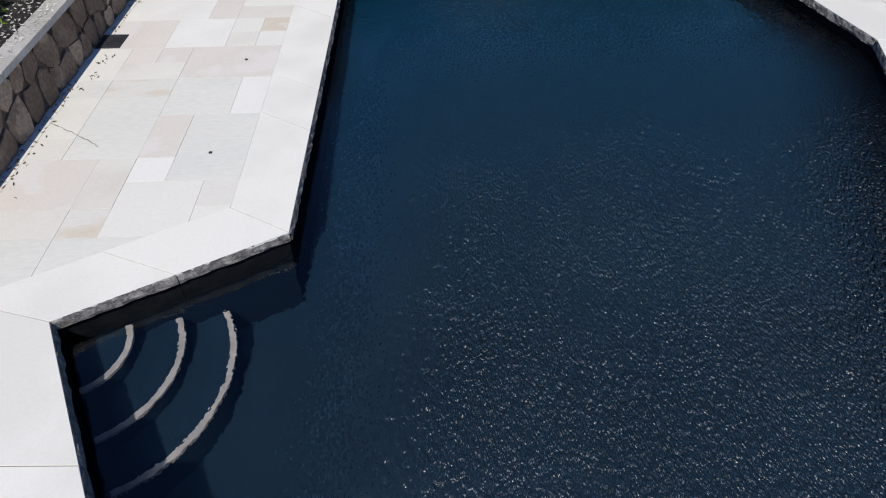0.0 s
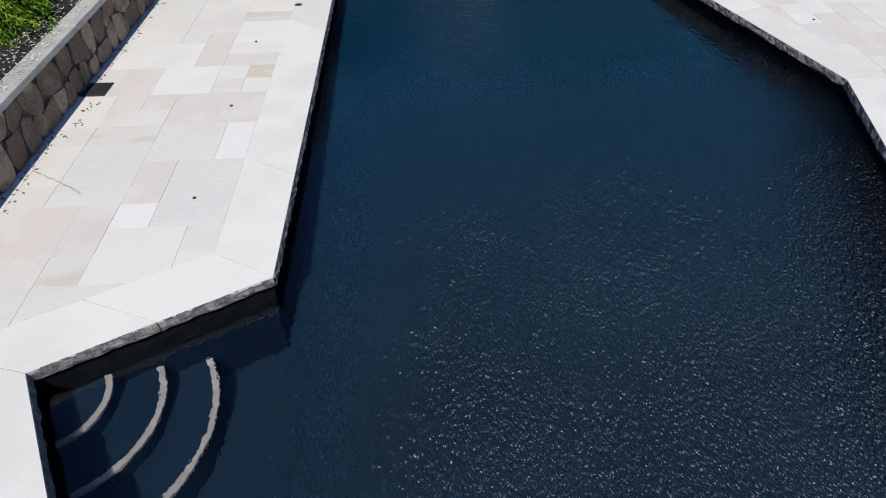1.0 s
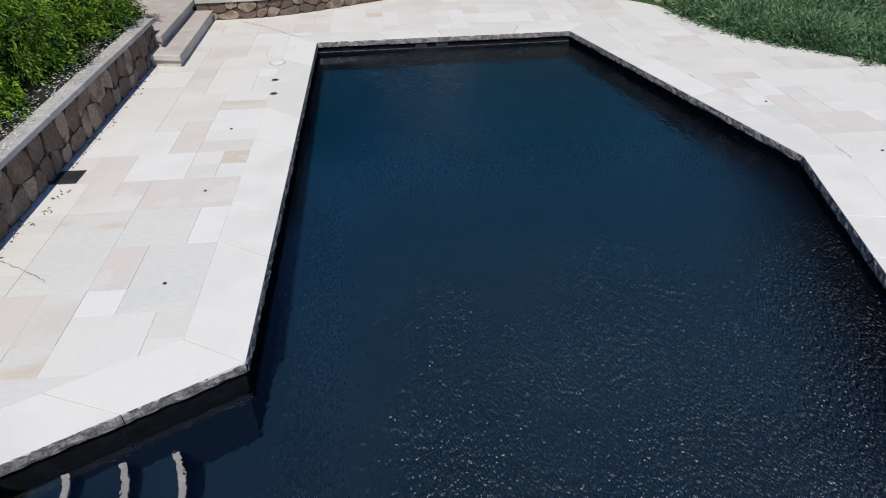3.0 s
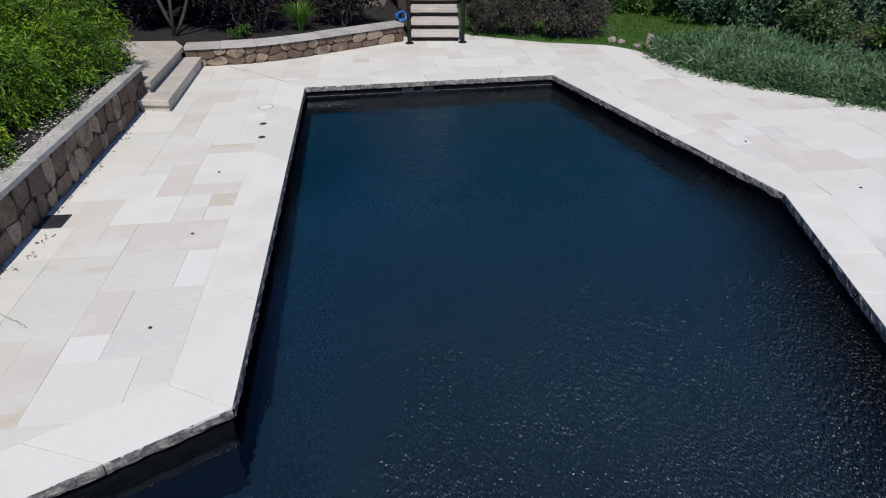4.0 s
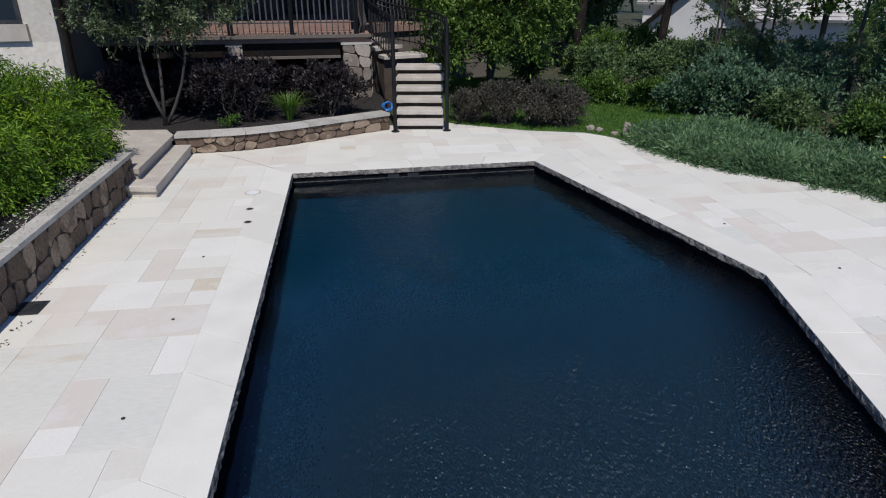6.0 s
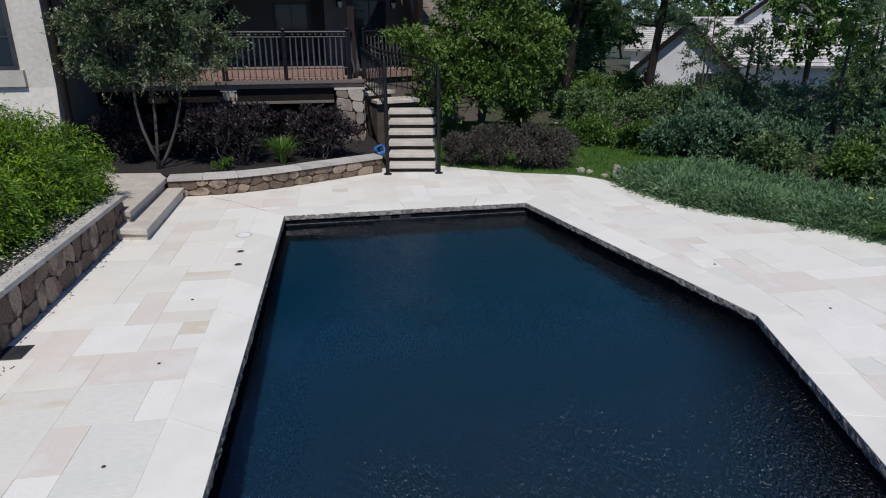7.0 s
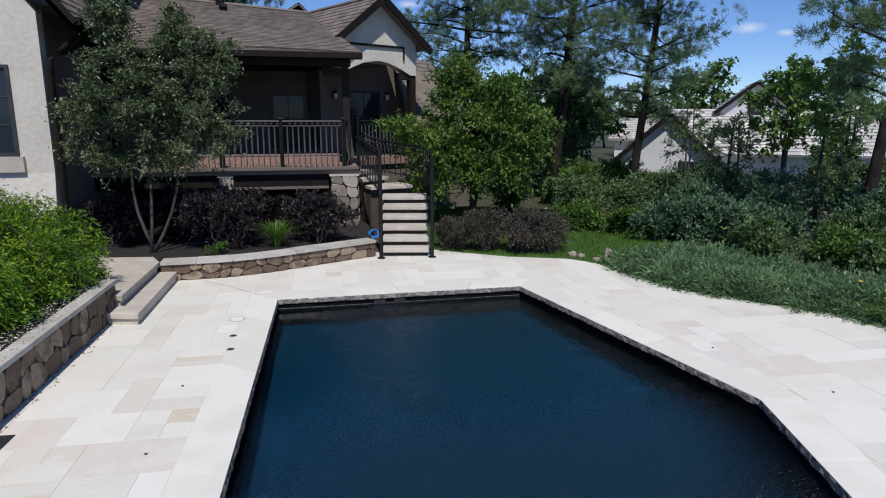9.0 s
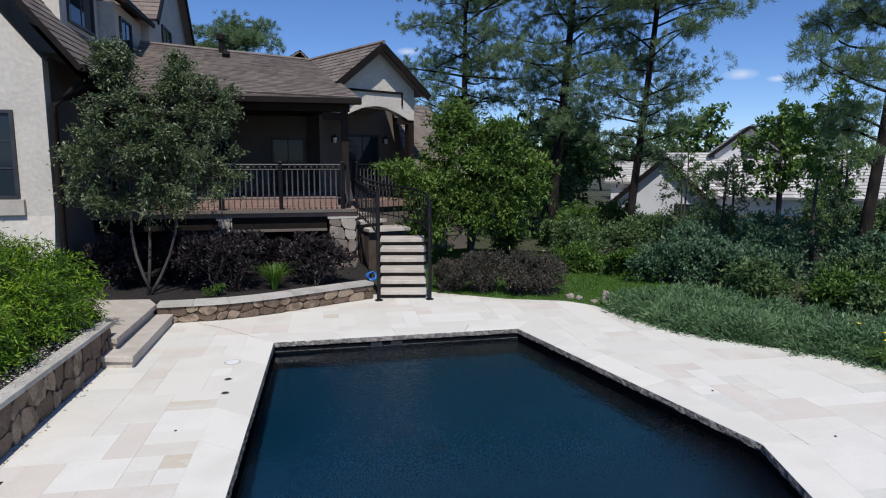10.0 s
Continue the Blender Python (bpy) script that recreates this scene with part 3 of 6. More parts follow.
def area(poly):
    return 0.5 * sum(p[0] * q[1] - q[0] * p[1] for p, q in zip(poly, poly[1:] + poly[:1]))


def side_of(a, b, keep):
    """The half plane beside the line a b that holds the point keep."""
    nx, ny = b[1] - a[1], a[0] - b[0]
    k = math.hypot(nx, ny)
    nx, ny = nx / k, ny / k
    c = nx * a[0] + ny * a[1]
    return (nx, ny, c) if nx * keep[0] + ny * keep[1] <= c else (-nx, -ny, -c)


terrace = thing("terrace", "pale cream flagstone terrace round the pool", "terrace", kind="structure")
LEFT = X0
ray4 = (OUT[4][0] + 6, OUT[4][1] + 1.2)
ZONES = [
    [side_of((-9, OUT[2][1]), (9, OUT[3][1]), (0, 12)), (0, 1, 13.3), (-1, 0, -LEFT), (1, 0, X1)],
    [side_of(OUT[1], OUT[2], (-2, 6)), side_of(OUT[0], OUT[1], (-2, 6)), (-1, 0, -LEFT), side_of((-9, OUT[2][1]), (9, OUT[3][1]), (0, 5))],
    [side_of(OUT[6], OUT[0], (-3, 0)), side_of(OUT[0], OUT[1], (-2, 0)), (-1, 0, -LEFT), (0, -1, -Y0)],
    [side_of(OUT[3], OUT[4], (6, 8)), side_of(OUT[4], ray4, (6, 9)), (1, 0, X1), side_of((-9, OUT[2][1]), (9, OUT[3][1]), (0, 5))],
    [side_of(OUT[4], OUT[5], (7, 2)), side_of(OUT[4], ray4, (7, 2)), (1, 0, X1), (0, -1, -Y0)],
]
rng = random.Random(11)
big = [(-30, -30), (30, -30), (30, 30), (-30, 30)]
# one ashlar field, laid parallel to the long west side of the pool, in units of a foot
UNIT, FIELD = 0.305, Vector((-1.22, 5.24))
ACROSS, ALONG = Vector((0.99895, -0.0459)), Vector((0.0459, 0.99895))
LAID = [(-3, -2, 3, 2, "slab_pink"), (-1, 0, 1, 1, "slab_white"), (-4, 0, 2, 2, "slab_white"), (-2, 4, 2, 2, "slab_white"), (-1, -4, 1, 2, "slab_white"),
        (-5, -3, 2, 1, "slab_tan"), (-2, -7, 2, 3, "slab_grey"), (-4, -9, 1, 1, "slab_tan"), (-1, 1, 1, 1, "slab_tan"), (-2, 6, 2, 1, "slab_tan"),
        (-5, -6, 2, 3, "slab_grey"), (-3, -6, 1, 2, "slab_pink"), (-6, 2, 3, 2, "slab_white"), (-3, 2, 1, 3, "slab_pink"), (-6, 0, 2, 2, "slab_pink"), (-4, -11, 3, 2, "slab_grey"),
        (23, 3, 1, 1, "slab_white"), (26, 2, 2, 1, "slab_white")]
used, field = set(), []
for i, j, w, h, kind_ in LAID:
    used.update((i + a, j + b) for a in range(w) for b in range(h))
    field.append((i, j, w, h, kind_))
for j in range(-32, 28):
    for i in range(-10, 36):
        if (i, j) in used:
            continue
        sizes = [(3, 2), (2, 2), (2, 1), (3, 2), (4, 2), (2, 3), (1, 1), (1, 2), (3, 3), (2, 2)]
        rng.shuffle(sizes)
        sizes += [(1, 2), (2, 1), (1, 1)]
        for w, h in sizes:
            cells = [(i + a, j + b) for a in range(w) for b in range(h)]
            if not any(c in used for c in cells):
                break
        used.update(cells)
        field.append((i, j, w, h, rng.choices(("slab", "slab_white", "slab_pink", "slab_grey", "slab_tan"), (58, 13, 15, 13, 1))[0]))
slabs = []
for lines in ZONES:
    zone = big
    for ln in lines:
        zone = clip(zone, ln)
    part("terrace_bed", slab_bm(zone, -0.3, -0.004), M["mortar"], terrace)
    for i, j, w, h, kind_ in field:
        g = 0.0012
        corners = ((i * UNIT + g, j * UNIT + g), ((i + w) * UNIT - g, j * UNIT + g), ((i + w) * UNIT - g, (j + h) * UNIT - g), (i * UNIT + g, (j + h) * UNIT - g))
        poly = [tuple(FIELD + ACROSS * x + ALONG * y) for x, y in corners]
        for nx, ny, c in lines:
            poly = clip(poly, (nx, ny, c - 0.001))
            if len(poly) < 3:
                break
        if len(poly) < 3 or abs(area(poly)) < 0.008:
            continue
        cx, cy = sum(p[0] for p in poly) / len(poly), sum(p[1] for p in poly) / len(poly)
        slabs.append((1 if cy < 0.0 and cx < 0 or cy < 1.2 and cx > 0 or cx > 8.6 else 0, poly, kind_))


def within_poly(p, poly):
    odd = False
    for (ax, ay), (bx, by) in zip(poly, poly[1:] + poly[:1]):
        if (ay > p[1]) != (by > p[1]) and p[0] < (bx - ax) * (p[1] - ay) / (by - ay) + ax:
            odd = not odd
    return odd


GARDEN = [(2.75, 13.35), (3.15, 13.0), (4.3, 12.2), (5.46, 11.75), (5.9, 11.2), (6.0, 10.55), (6.42, 8.98), (7.28, 7.9), (7.98, 7.12), (8.2, 6.4), (8.9, 4.6), (14, 4.6), (14, 21), (2.75, 21)]
rest = bmesh.new()
for far, poly, kind_ in slabs:
    if within_poly((sum(p[0] for p in poly) / len(poly), sum(p[1] for p in poly) / len(poly)), offset(GARDEN, -0.3)):
        continue
    top = rng.uniform(-0.0015, 0.0015)
    if far:
        slab_bm(poly, -0.05, top, 0.003, rest)
    else:
        part("flagstone", slab_bm(poly, -0.05, top, 0.0012), M[kind_], terrace)
slab_bm([OUT[6], OUT[5], (OUT[5][0] - 0.314 * (OUT[5][1] - Y0), Y0), (OUT[6][0] + 0.51 * (OUT[6][1] - Y0), Y0)][::-1], -0.3, 0.0, 0.003, rest)
tagged(part("more_flagstones", rest, M["slab"], terrace), kind="stuff")

# coping stones with a rough split edge
for i in range(len(P)):
    j = (i + 1) % len(P)
    a, b, c, d = (Vector(v) for v in (P[i], P[j], OUT[j], OUT[i]))
    k = max(1, round((b - a).length / 1.02))
    cuts = [0.0] + [(q + rng.uniform(-0.22, 0.22)) / k for q in range(1, k)] + [1.0]
    for s, t in zip(cuts, cuts[1:]):
        g = 0.003 / (b - a).length
        s, t = s + g, t - g
        poly = [tuple(a.lerp(b, s)), tuple(a.lerp(b, t)), tuple(d.lerp(c, t)), tuple(d.lerp(c, s))]
        stone = part("coping_stone", slab_bm(poly, -0.02, rng.uniform(0.001, 0.004), 0.003), M["coping"], terrace)
        bm = bmesh.new()
        p0, p1 = a.lerp(b, s), a.lerp(b, t)
        u = (p1 - p0).normalized()
        nrm = Vector((u.y, -u.x))
        m = max(2, int((p1 - p0).length / 0.05))
        rows = []
        for zz, push in ((-0.001, 0.0), (-0.02, 0.004), (-0.055, 0.012), (-0.078, 0.012)):
            rows.append([])
            for q in range(m + 1):
                w = p0.lerp(p1, q / m) + nrm * (push + rng.uniform(-0.006, 0.008))
                rows[-1].append(bm.verts.new((w.x, w.y, zz + rng.uniform(-0.003, 0.003) * (zz < -0.01))))
        back = []
        for q in range(m + 1):
            w = p0.lerp(p1, q / m) - nrm * 0.06
            back.append((bm.verts.new((w.x, w.y, -0.001)), bm.verts.new((w.x, w.y, -0.076))))
        for ra, rb in zip(rows, rows[1:]):
            for q in range(m):
                bm.faces.new((ra[q], ra[q + 1], rb[q + 1], rb[q]))
        for q in range(m):
            bm.faces.new((rows[-1][q], rows[-1][q + 1], back[q + 1][1], back[q][1]))
        part("split_edge", bm, M["lip"], stone, "rough dark split stone edge")

# ---- stone walls ----


def stones(place, length, height, rows, parent, seed, wide=0.3, deep=0.035, material=None):
    """Irregular stones laid on a face. place(s, h, d) gives the point s along, h up and d out."""
    r = random.Random(seed)
    lines = [[0.0] * 200]
    for q in range(1, rows):
        lines.append([height * q / rows + r.uniform(-0.36, 0.36) * height / rows for _ in range(200)])
    lines.append([height] * 200)

    def line(q, s):
        f = s / (wide * 0.8)
        i = int(f)
        return lines[q][i % 199] * (1 - f + i) + lines[q][(i + 1) % 199] * (f - i)

    for q in range(rows):
        s = -r.uniform(0, wide * 0.5)
        lean0 = r.uniform(-0.06, 0.06)
        while s < length:
            w = wide * r.uniform(0.55, 1.5)
            e = s + w
            lean1 = r.uniform(-0.06, 0.06)
            g = 0.007
            a, b = max(s, 0) + g, min(e, length) - g
            if b - a > 0.06:
                lo_a, lo_b = a + (lean0 if a > g * 1.5 else 0), b + (lean1 if b < length - g * 1.5 else 0)
                hi_a, hi_b = a - (lean0 if a > g * 1.5 else 0), b - (lean1 if b < length - g * 1.5 else 0)
                lo_a, hi_a, lo_b, hi_b = max(lo_a, 0), max(hi_a, 0), min(lo_b, length), min(hi_b, length)
                pts = []
                cut = min(0.3, 0.02 / (b - a) + r.uniform(0.02, 0.2))
                for f in (cut, 0.5, 1 - cut):
                    x = lo_a + (lo_b - lo_a) * f
                    pts.append((x, line(q, x) + g))
                pts.append((lo_b * 0.6 + hi_b * 0.4, line(q, b) * 0.62 + line(q + 1, b) * 0.38))
                pts.append((lo_b * 0.3 + hi_b * 0.7, line(q, b) * 0.25 + line(q + 1, b) * 0.75))
                for f in (1 - cut * 0.8, 0.45, cut * 0.7):
                    x = hi_a + (hi_b - hi_a) * f
                    pts.append((x, line(q + 1, x) - g))
                pts.append((hi_a * 0.7 + lo_a * 0.3, line(q, a) * 0.3 + line(q + 1, a) * 0.7))
                pts.append((hi_a * 0.4 + lo_a * 0.6, line(q, a) * 0.66 + line(q + 1, a) * 0.34))
                cx, cy = sum(p[0] for p in pts) / len(pts), sum(p[1] for p in pts) / len(pts)
                bm = bmesh.new()
                d = deep * r.uniform(0.6, 1.25)
                tilt_x, tilt_y = r.uniform(-0.02, 0.02), r.uniform(-0.02, 0.02)
                rings = []
                for inset, out in ((1.0, -0.01), (1.0, d * 0.75), (0.93, d)):
                    rings.append([bm.verts.new(place(cx + (x - cx) * inset, cy + (y - cy) * inset, out + (tilt_x * (x - cx) / w + tilt_y * (y - cy) / height if out > 0 else 0) + (r.uniform(-0.004, 0.004) if out > 0 else 0))) for x, y in pts])
                k = len(pts)
                for ra, rb in zip(rings, rings[1:]):
                    for i in range(k):
                        bm.faces.new((ra[i], ra[(i + 1) % k], rb[(i + 1) % k], rb[i]))
                bm.faces.new(rings[-1])
                part("stone", bm, material or M["stone"], parent)
            s, lean0 = e, lean1


# planter wall along the terrace
WA, WB = Vector((-3.30, 2.0)), Vector((-2.955, 9.45))
wd = (WB - WA).normalized()
wn_ = Vector((wd.y, -wd.x))
planter_wall = thing("planter_wall", "low brown rubble stone planter wall with a grey cap", "wall", kind="structure")
core = [tuple(WA - wn_ * 0.01), tuple(WB - wn_ * 0.01), tuple(WB - wn_ * 0.2), tuple(WA - wn_ * 0.2)]
part("wall_core", slab_bm(core, -0.05, 0.52), M["grout"], planter_wall)
L = (WB - WA).length
stones(lambda s, h, d: (WA.x + wd.x * s + wn_.x * d, WA.y + wd.y * s + wn_.y * d, h), L, 0.515, 2, planter_wall, 5, 0.30, 0.014)
k = 8
for q in range(k):
    p0, p1 = WA.lerp(WB, q / k) + wd * 0.004, WA.lerp(WB, (q + 1) / k) - wd * 0.004
    poly = [tuple(p0 + wn_ * 0.05), tuple(p1 + wn_ * 0.05), tuple(p1 - wn_ * 0.15), tuple(p0 - wn_ * 0.15)]
    part("cap_stone", slab_bm(poly, 0.52, 0.58 + rng.uniform(-0.004, 0.004), 0.008), M["stonecap"], planter_wall)
bm = slab_bm([(-14, 2.0), tuple(WA - wn_ * 0.2), tuple(WB - wn_ * 0.2), (-3.2, 9.9), (-4.6, 12.9), (-14, 12.9)], -0.06, 0.535)
tagged(part("planting_bed", bm, M["soil"]), "dark mulch bed behind the planter wall", "soil", kind="structure")

# garden steps at the end of the wall
low = thing("garden_step", "tan sandstone lower garden step beside the stone wall", "step", "garden steps")
part("tread_stone", slab_bm([(-3.03, 9.0), (-2.51, 8.86), (-2.44, 11.5), (-2.95, 11.55)], 0.10, 0.18, 0.01), M["stepstone"], low)
part("riser_stone", slab_bm([(-3.0, 9.04), (-2.535, 8.9), (-2.465, 11.45), (-2.95, 11.5)], -0.01, 0.10), M["stepstone"], low)
high = thing("garden_step", "tan sandstone upper step and landing beside the planting bed", "step", "garden steps")
part("tread_stone", slab_bm([(-3.01, 9.38), (-2.81, 9.25), (-2.74, 11.58), (-2.95, 12.05), (-3.7, 12.15), (-4.6, 12.6), (-3.35, 10.4)], 0.28, 0.365, 0.01), M["stepstone"], high)
part("riser_stone", slab_bm([(-3.0, 9.4), (-2.855, 9.32), (-2.785, 11.55), (-4.5, 12.5)], -0.01, 0.28), M["stepstone"], high)

# curved garden wall
CURVE = [(-2.72, 11.52), (-2.1, 11.53), (-1.52, 11.58), (-0.7, 11.84), (0.18, 12.27), (0.9, 12.62), (1.42, 12.86)]


def along(poly):
    """A function from metres along the line to the point and the outward way, smoothed."""
    pts = [Vector(p) for p in poly]
    dist = [0.0]
    for a, b in zip(pts, pts[1:]):
        dist.append(dist[-1] + (b - a).length)

    def at(s):
        s = min(max(s, 0), dist[-1])
        for i in range(len(pts) - 1):
            if s <= dist[i + 1] or i == len(pts) - 2:
                f = (s - dist[i]) / (dist[i + 1] - dist[i])
                a, b = pts[i], pts[i + 1]
                ta = (pts[i + 1] - pts[max(i - 1, 0)]).normalized()
                tb = (pts[min(i + 2, len(pts) - 1)] - pts[i]).normalized()
                h = (b - a).length
                f2, f3 = f * f, f * f * f
                p = a * (2 * f3 - 3 * f2 + 1) + ta * h * (f3 - 2 * f2 + f) + b * (3 * f2 - 2 * f3) + tb * h * (f3 - f2)
                u = ta.lerp(tb, f).normalized()
                return p, Vector((u.y, -u.x))

    return at, dist[-1]


curve_at, CL = along(CURVE)


def curve_place(s, h, d):
    p, nr = curve_at(s)
    return (p.x + nr.x * d, p.y + nr.y * d, h)


def strip(at, length, out0, out1, z0, z1, n=30, bm=None, s0=0.0):
    bm = bm or bmesh.new()
    rows = []
    for q in range(n + 1):
        p, nr = at(s0 + (length - s0) * q / n)
        rows.append([bm.verts.new((p.x + nr.x * o, p.y + nr.y * o, z)) for o, z in ((out1, z0), (out1, z1), (out0, z1), (out0, z0))])
    for a, b in zip(rows, rows[1:]):
        for i in range(4):
            bm.faces.new((a[i], a[(i + 1) % 4], b[(i + 1) % 4], b[i]))
    bm.faces.new(rows[0])
    bm.faces.new(rows[-1][::-1])
    return bm


curved = thing("curved_wall", "low curved rubble stone wall with a pale stone cap", "wall", kind="structure")
part("wall_core", strip(curve_at, CL, -0.28, -0.01, -0.05, 0.31), M["grout"], curved)
stones(curve_place, CL, 0.31, 2, curved, 9, 0.27, 0.02)
for q in range(7):
    bm = strip(curve_at, CL * (q + 1) / 7 - 0.004, -0.32, 0.05, 0.31, 0.372 + rng.uniform(-0.003, 0.003), 6, None, CL * q / 7 + 0.004)
    part("cap_stone", bm, M["stonecap"], curved)
inner_line = [tuple(curve_at(CL * q / 12)[0] - curve_at(CL * q / 12)[1] * 0.28) for q in range(13)]
bm = slab_bm(inner_line + [(1.5, 14.5), (1.5, 21), (-4.7, 21), (-4.7, 12.6), (-3.0, 12.2)], -0.06, 0.33)
tagged(part("shrub_bed", bm, M["soil"]), "shaded mulch bed below the raised deck", "soil", kind="structure")

# drain grate, lids and marks on the terrace
grate = thing("drain_grate", "dark slotted drain grate set in the terrace by the wall", "drain")
part("grate_frame", slab_bm([(-3.14, 5.34), (-2.89, 5.33), (-2.87, 5.61), (-3.12, 5.63)], 0.001, 0.008, 0.002), M["darkplastic"], grate)
for q in range(6):
    f = 5.36 + q * 0.043
    part("slat", box(-3.12, -2.9, f, f + 0.02, 0.008, 0.014), M["darkplastic"], grate)
for x, y in ((-1.12, 8.10), (-1.10, 7.56)):
    lid = thing("jet_lid", "small dark round lid set in the terrace", "lid", "terrace lids")
    part("cover", disc(x, y, 0.001, 0.008, 0.045, 14), M["darkplastic"], lid)
    part("collar", disc(x, y, 0.001, 0.005, 0.06, 14), M["stonecap"], lid)
for x, y in ((-1.57, 4.97), (-1.64, 3.47), (-1.51, 6.47), (5.60, 4.75), (5.16, 6.27)):
    tagged(part("anchor_cap", disc(x, y, 0.001, 0.008, 0.016, 10), M["darkplastic"]), "tiny dark anchor cap set in the paving", "cap", "anchor caps")
lid = thing("skimmer_lid", "round white skimmer lid in the terrace", "lid")
part("cover", disc(-1.14, 8.87, 0.001, 0.008, 0.10), M["white"], lid)
part("rim", disc(-1.14, 8.87, 0.001, 0.005, 0.125), M["stonecap"], lid)

# fallen leaves along the foot of the wall and on its cap
r = np.random.default_rng(12)
k = 420
t = np.concatenate([r.uniform(3.0, 5.3, k // 2), r.uniform(5.3, 9.0, k // 2)])
off = np.abs(r.normal(0.0, 0.09, k)) + 0.03 + 0.12 * (np.abs(t - 5.1) < 0.35)
pts = np.c_[WA.x + wd.x * (t - 2.0) + wn_.x * off, WA.y + wd.y * (t - 2.0) + wn_.y * off, np.full(k, 0.006)]
pts = pts[r.uniform(size=k) < np.exp(-off / 0.12)]
ways = r.normal(size=(len(pts), 3)) * np.array([1, 1, 0.12]) + np.array([0, 0, 0.08])
tagged(leaves("fallen_leaves", pts, ways, 0.045, 0.016, M["litter"], None, r), "dry brown leaf litter at the foot of the wall", "leaf litter", kind="stuff")
k = 1500
t, off = r.uniform(0, L, k), r.uniform(0.0, 0.4, k)
pts = np.c_[WA.x + wd.x * t - wn_.x * off, WA.y + wd.y * t - wn_.y * off, np.full(k, 0.588)]
ways = r.normal(size=(k, 3)) * np.array([1, 1, 0.15]) + np.array([0, 0, 0.1])
tagged(leaves("cap_litter", pts, ways, 0.04, 0.012, M["litterpale"], None, r), "bleached leaf litter on the wall cap", "leaf litter", kind="stuff")

# hairline cracks in the paving
for run in (((-3.10, 4.02), (-2.84, 3.84), (-2.68, 3.72), (-2.58, 3.63)), ((-1.99, 11.40), (-1.49, 10.92), (-0.90, 10.19))):
    bm = bmesh.new()
    rc = random.Random(9)
    for (ax, ay), (bx, by) in zip(run, run[1:]):
        k = 6
        side = Vector((by - ay, ax - bx)).normalized()
        line = [Vector((ax, ay)).lerp(Vector((bx, by)), t / k) + side * (rc.uniform(-0.008, 0.008) if 0 < t < k else 0) for t in range(k + 1)]
        for p, q in zip(line, line[1:]):
            w = side * rc.uniform(0.003, 0.006)
            bm.faces.new([bm.verts.new((*v, 0.004)) for v in (p - w, q - w, q + w, p + w)])
    tagged(part("paving_crack", bm, M["crack"]), "thin grey crack across the pale paving", "crack", kind="structure")

# ---- house ----


def roof(name, eave0, eave1, top1, top0, parent, material, course=0.19, wide=0.33, seed=1, solid=True, lap=0.022):
    """A pitched plane of lapped shingles in courses."""
    r = random.Random(seed)
    e0, e1, t0, t1 = (Vector(v) for v in (eave0, eave1, top0, top1))
    nrm = (e1 - e0).cross(t0 - e0).normalized()
    if nrm.z < 0:
        nrm = -nrm
    rise = max((t0 - e0).length, (t1 - e1).length)
    n = max(2, int(rise / course))
    bm = bmesh.new()
    if solid:
        base = [bm.verts.new(v - nrm * 0.07) for v in (e0, e1, t1, t0)]
        over = [bm.verts.new(v - nrm * 0.01) for v in (e0, e1, t1, t0)]
        bm.faces.new(base[::-1])
        bm.faces.new(over)
        for i in range(4):
            bm.faces.new((base[i], base[(i + 1) % 4], over[(i + 1) % 4], over[i]))
    for q in range(n):
        f0, f1 = q / n, min(1, (q + 1.25) / n)
        a0, b0, a1, b1 = e0.lerp(t0, f0), e1.lerp(t1, f0), e0.lerp(t0, f1), e1.lerp(t1, f1)
        length = (b0 - a0).length
        if length < 0.05:
            continue
        m = max(1, int(length / wide))
        shift = r.random()
        cuts = [0] + [min(1, max(0, (k + shift + r.uniform(-0.2, 0.2)) / m)) for k in range(m)] + [1]
        cuts.sort()
        for s, t in zip(cuts, cuts[1:]):
            if t - s < 0.002:
                continue
            lift = lap + r.uniform(-0.004, 0.006)
            p = [a0.lerp(b0, s), a0.lerp(b0, t), a1.lerp(b1, t), a1.lerp(b1, s)]
            vs = [bm.verts.new(p[0] + nrm * lift), bm.verts.new(p[1] + nrm * lift), bm.verts.new(p[2] + nrm * 0.004), bm.verts.new(p[3] + nrm * 0.004)]
            bm.faces.new(vs)
            lowv = [bm.verts.new(p[0] - nrm * 0.005), bm.verts.new(p[1] - nrm * 0.005)]
            bm.faces.new((vs[1], vs[0], lowv[0], lowv[1]))
    me = bpy.data.meshes.new(name)
    bm.to_mesh(me)
    bm.free()
    me.materials.append(material)
    ob = new(name, me)
    ob.parent = parent
    return ob


def beam(a, b, w, h, name, material, parent, label=""):
    """A straight timber of w by h between two points."""
    a, b = Vector(a), Vector(b)
    d = (b - a).normalized()
    side = d.cross(Vector((0, 0, 1)))
    side = side.normalized() if side.length > 0.01 else Vector((1, 0, 0))
    up = side.cross(d).normalized()
    bm = bmesh.new()
    r = [[bm.verts.new(p + side * sx * w / 2 + up * sz * h / 2) for sx, sz in ((-1, -1), (1, -1), (1, 1), (-1, 1))] for p in (a, b)]
    for i in range(4):
        bm.faces.new((r[0][i], r[0][(i + 1) % 4], r[1][(i + 1) % 4], r[1][i]))
    bm.faces.new(r[0][::-1])
    bm.faces.new(r[1])
    return part(name, bm, material, parent, label)


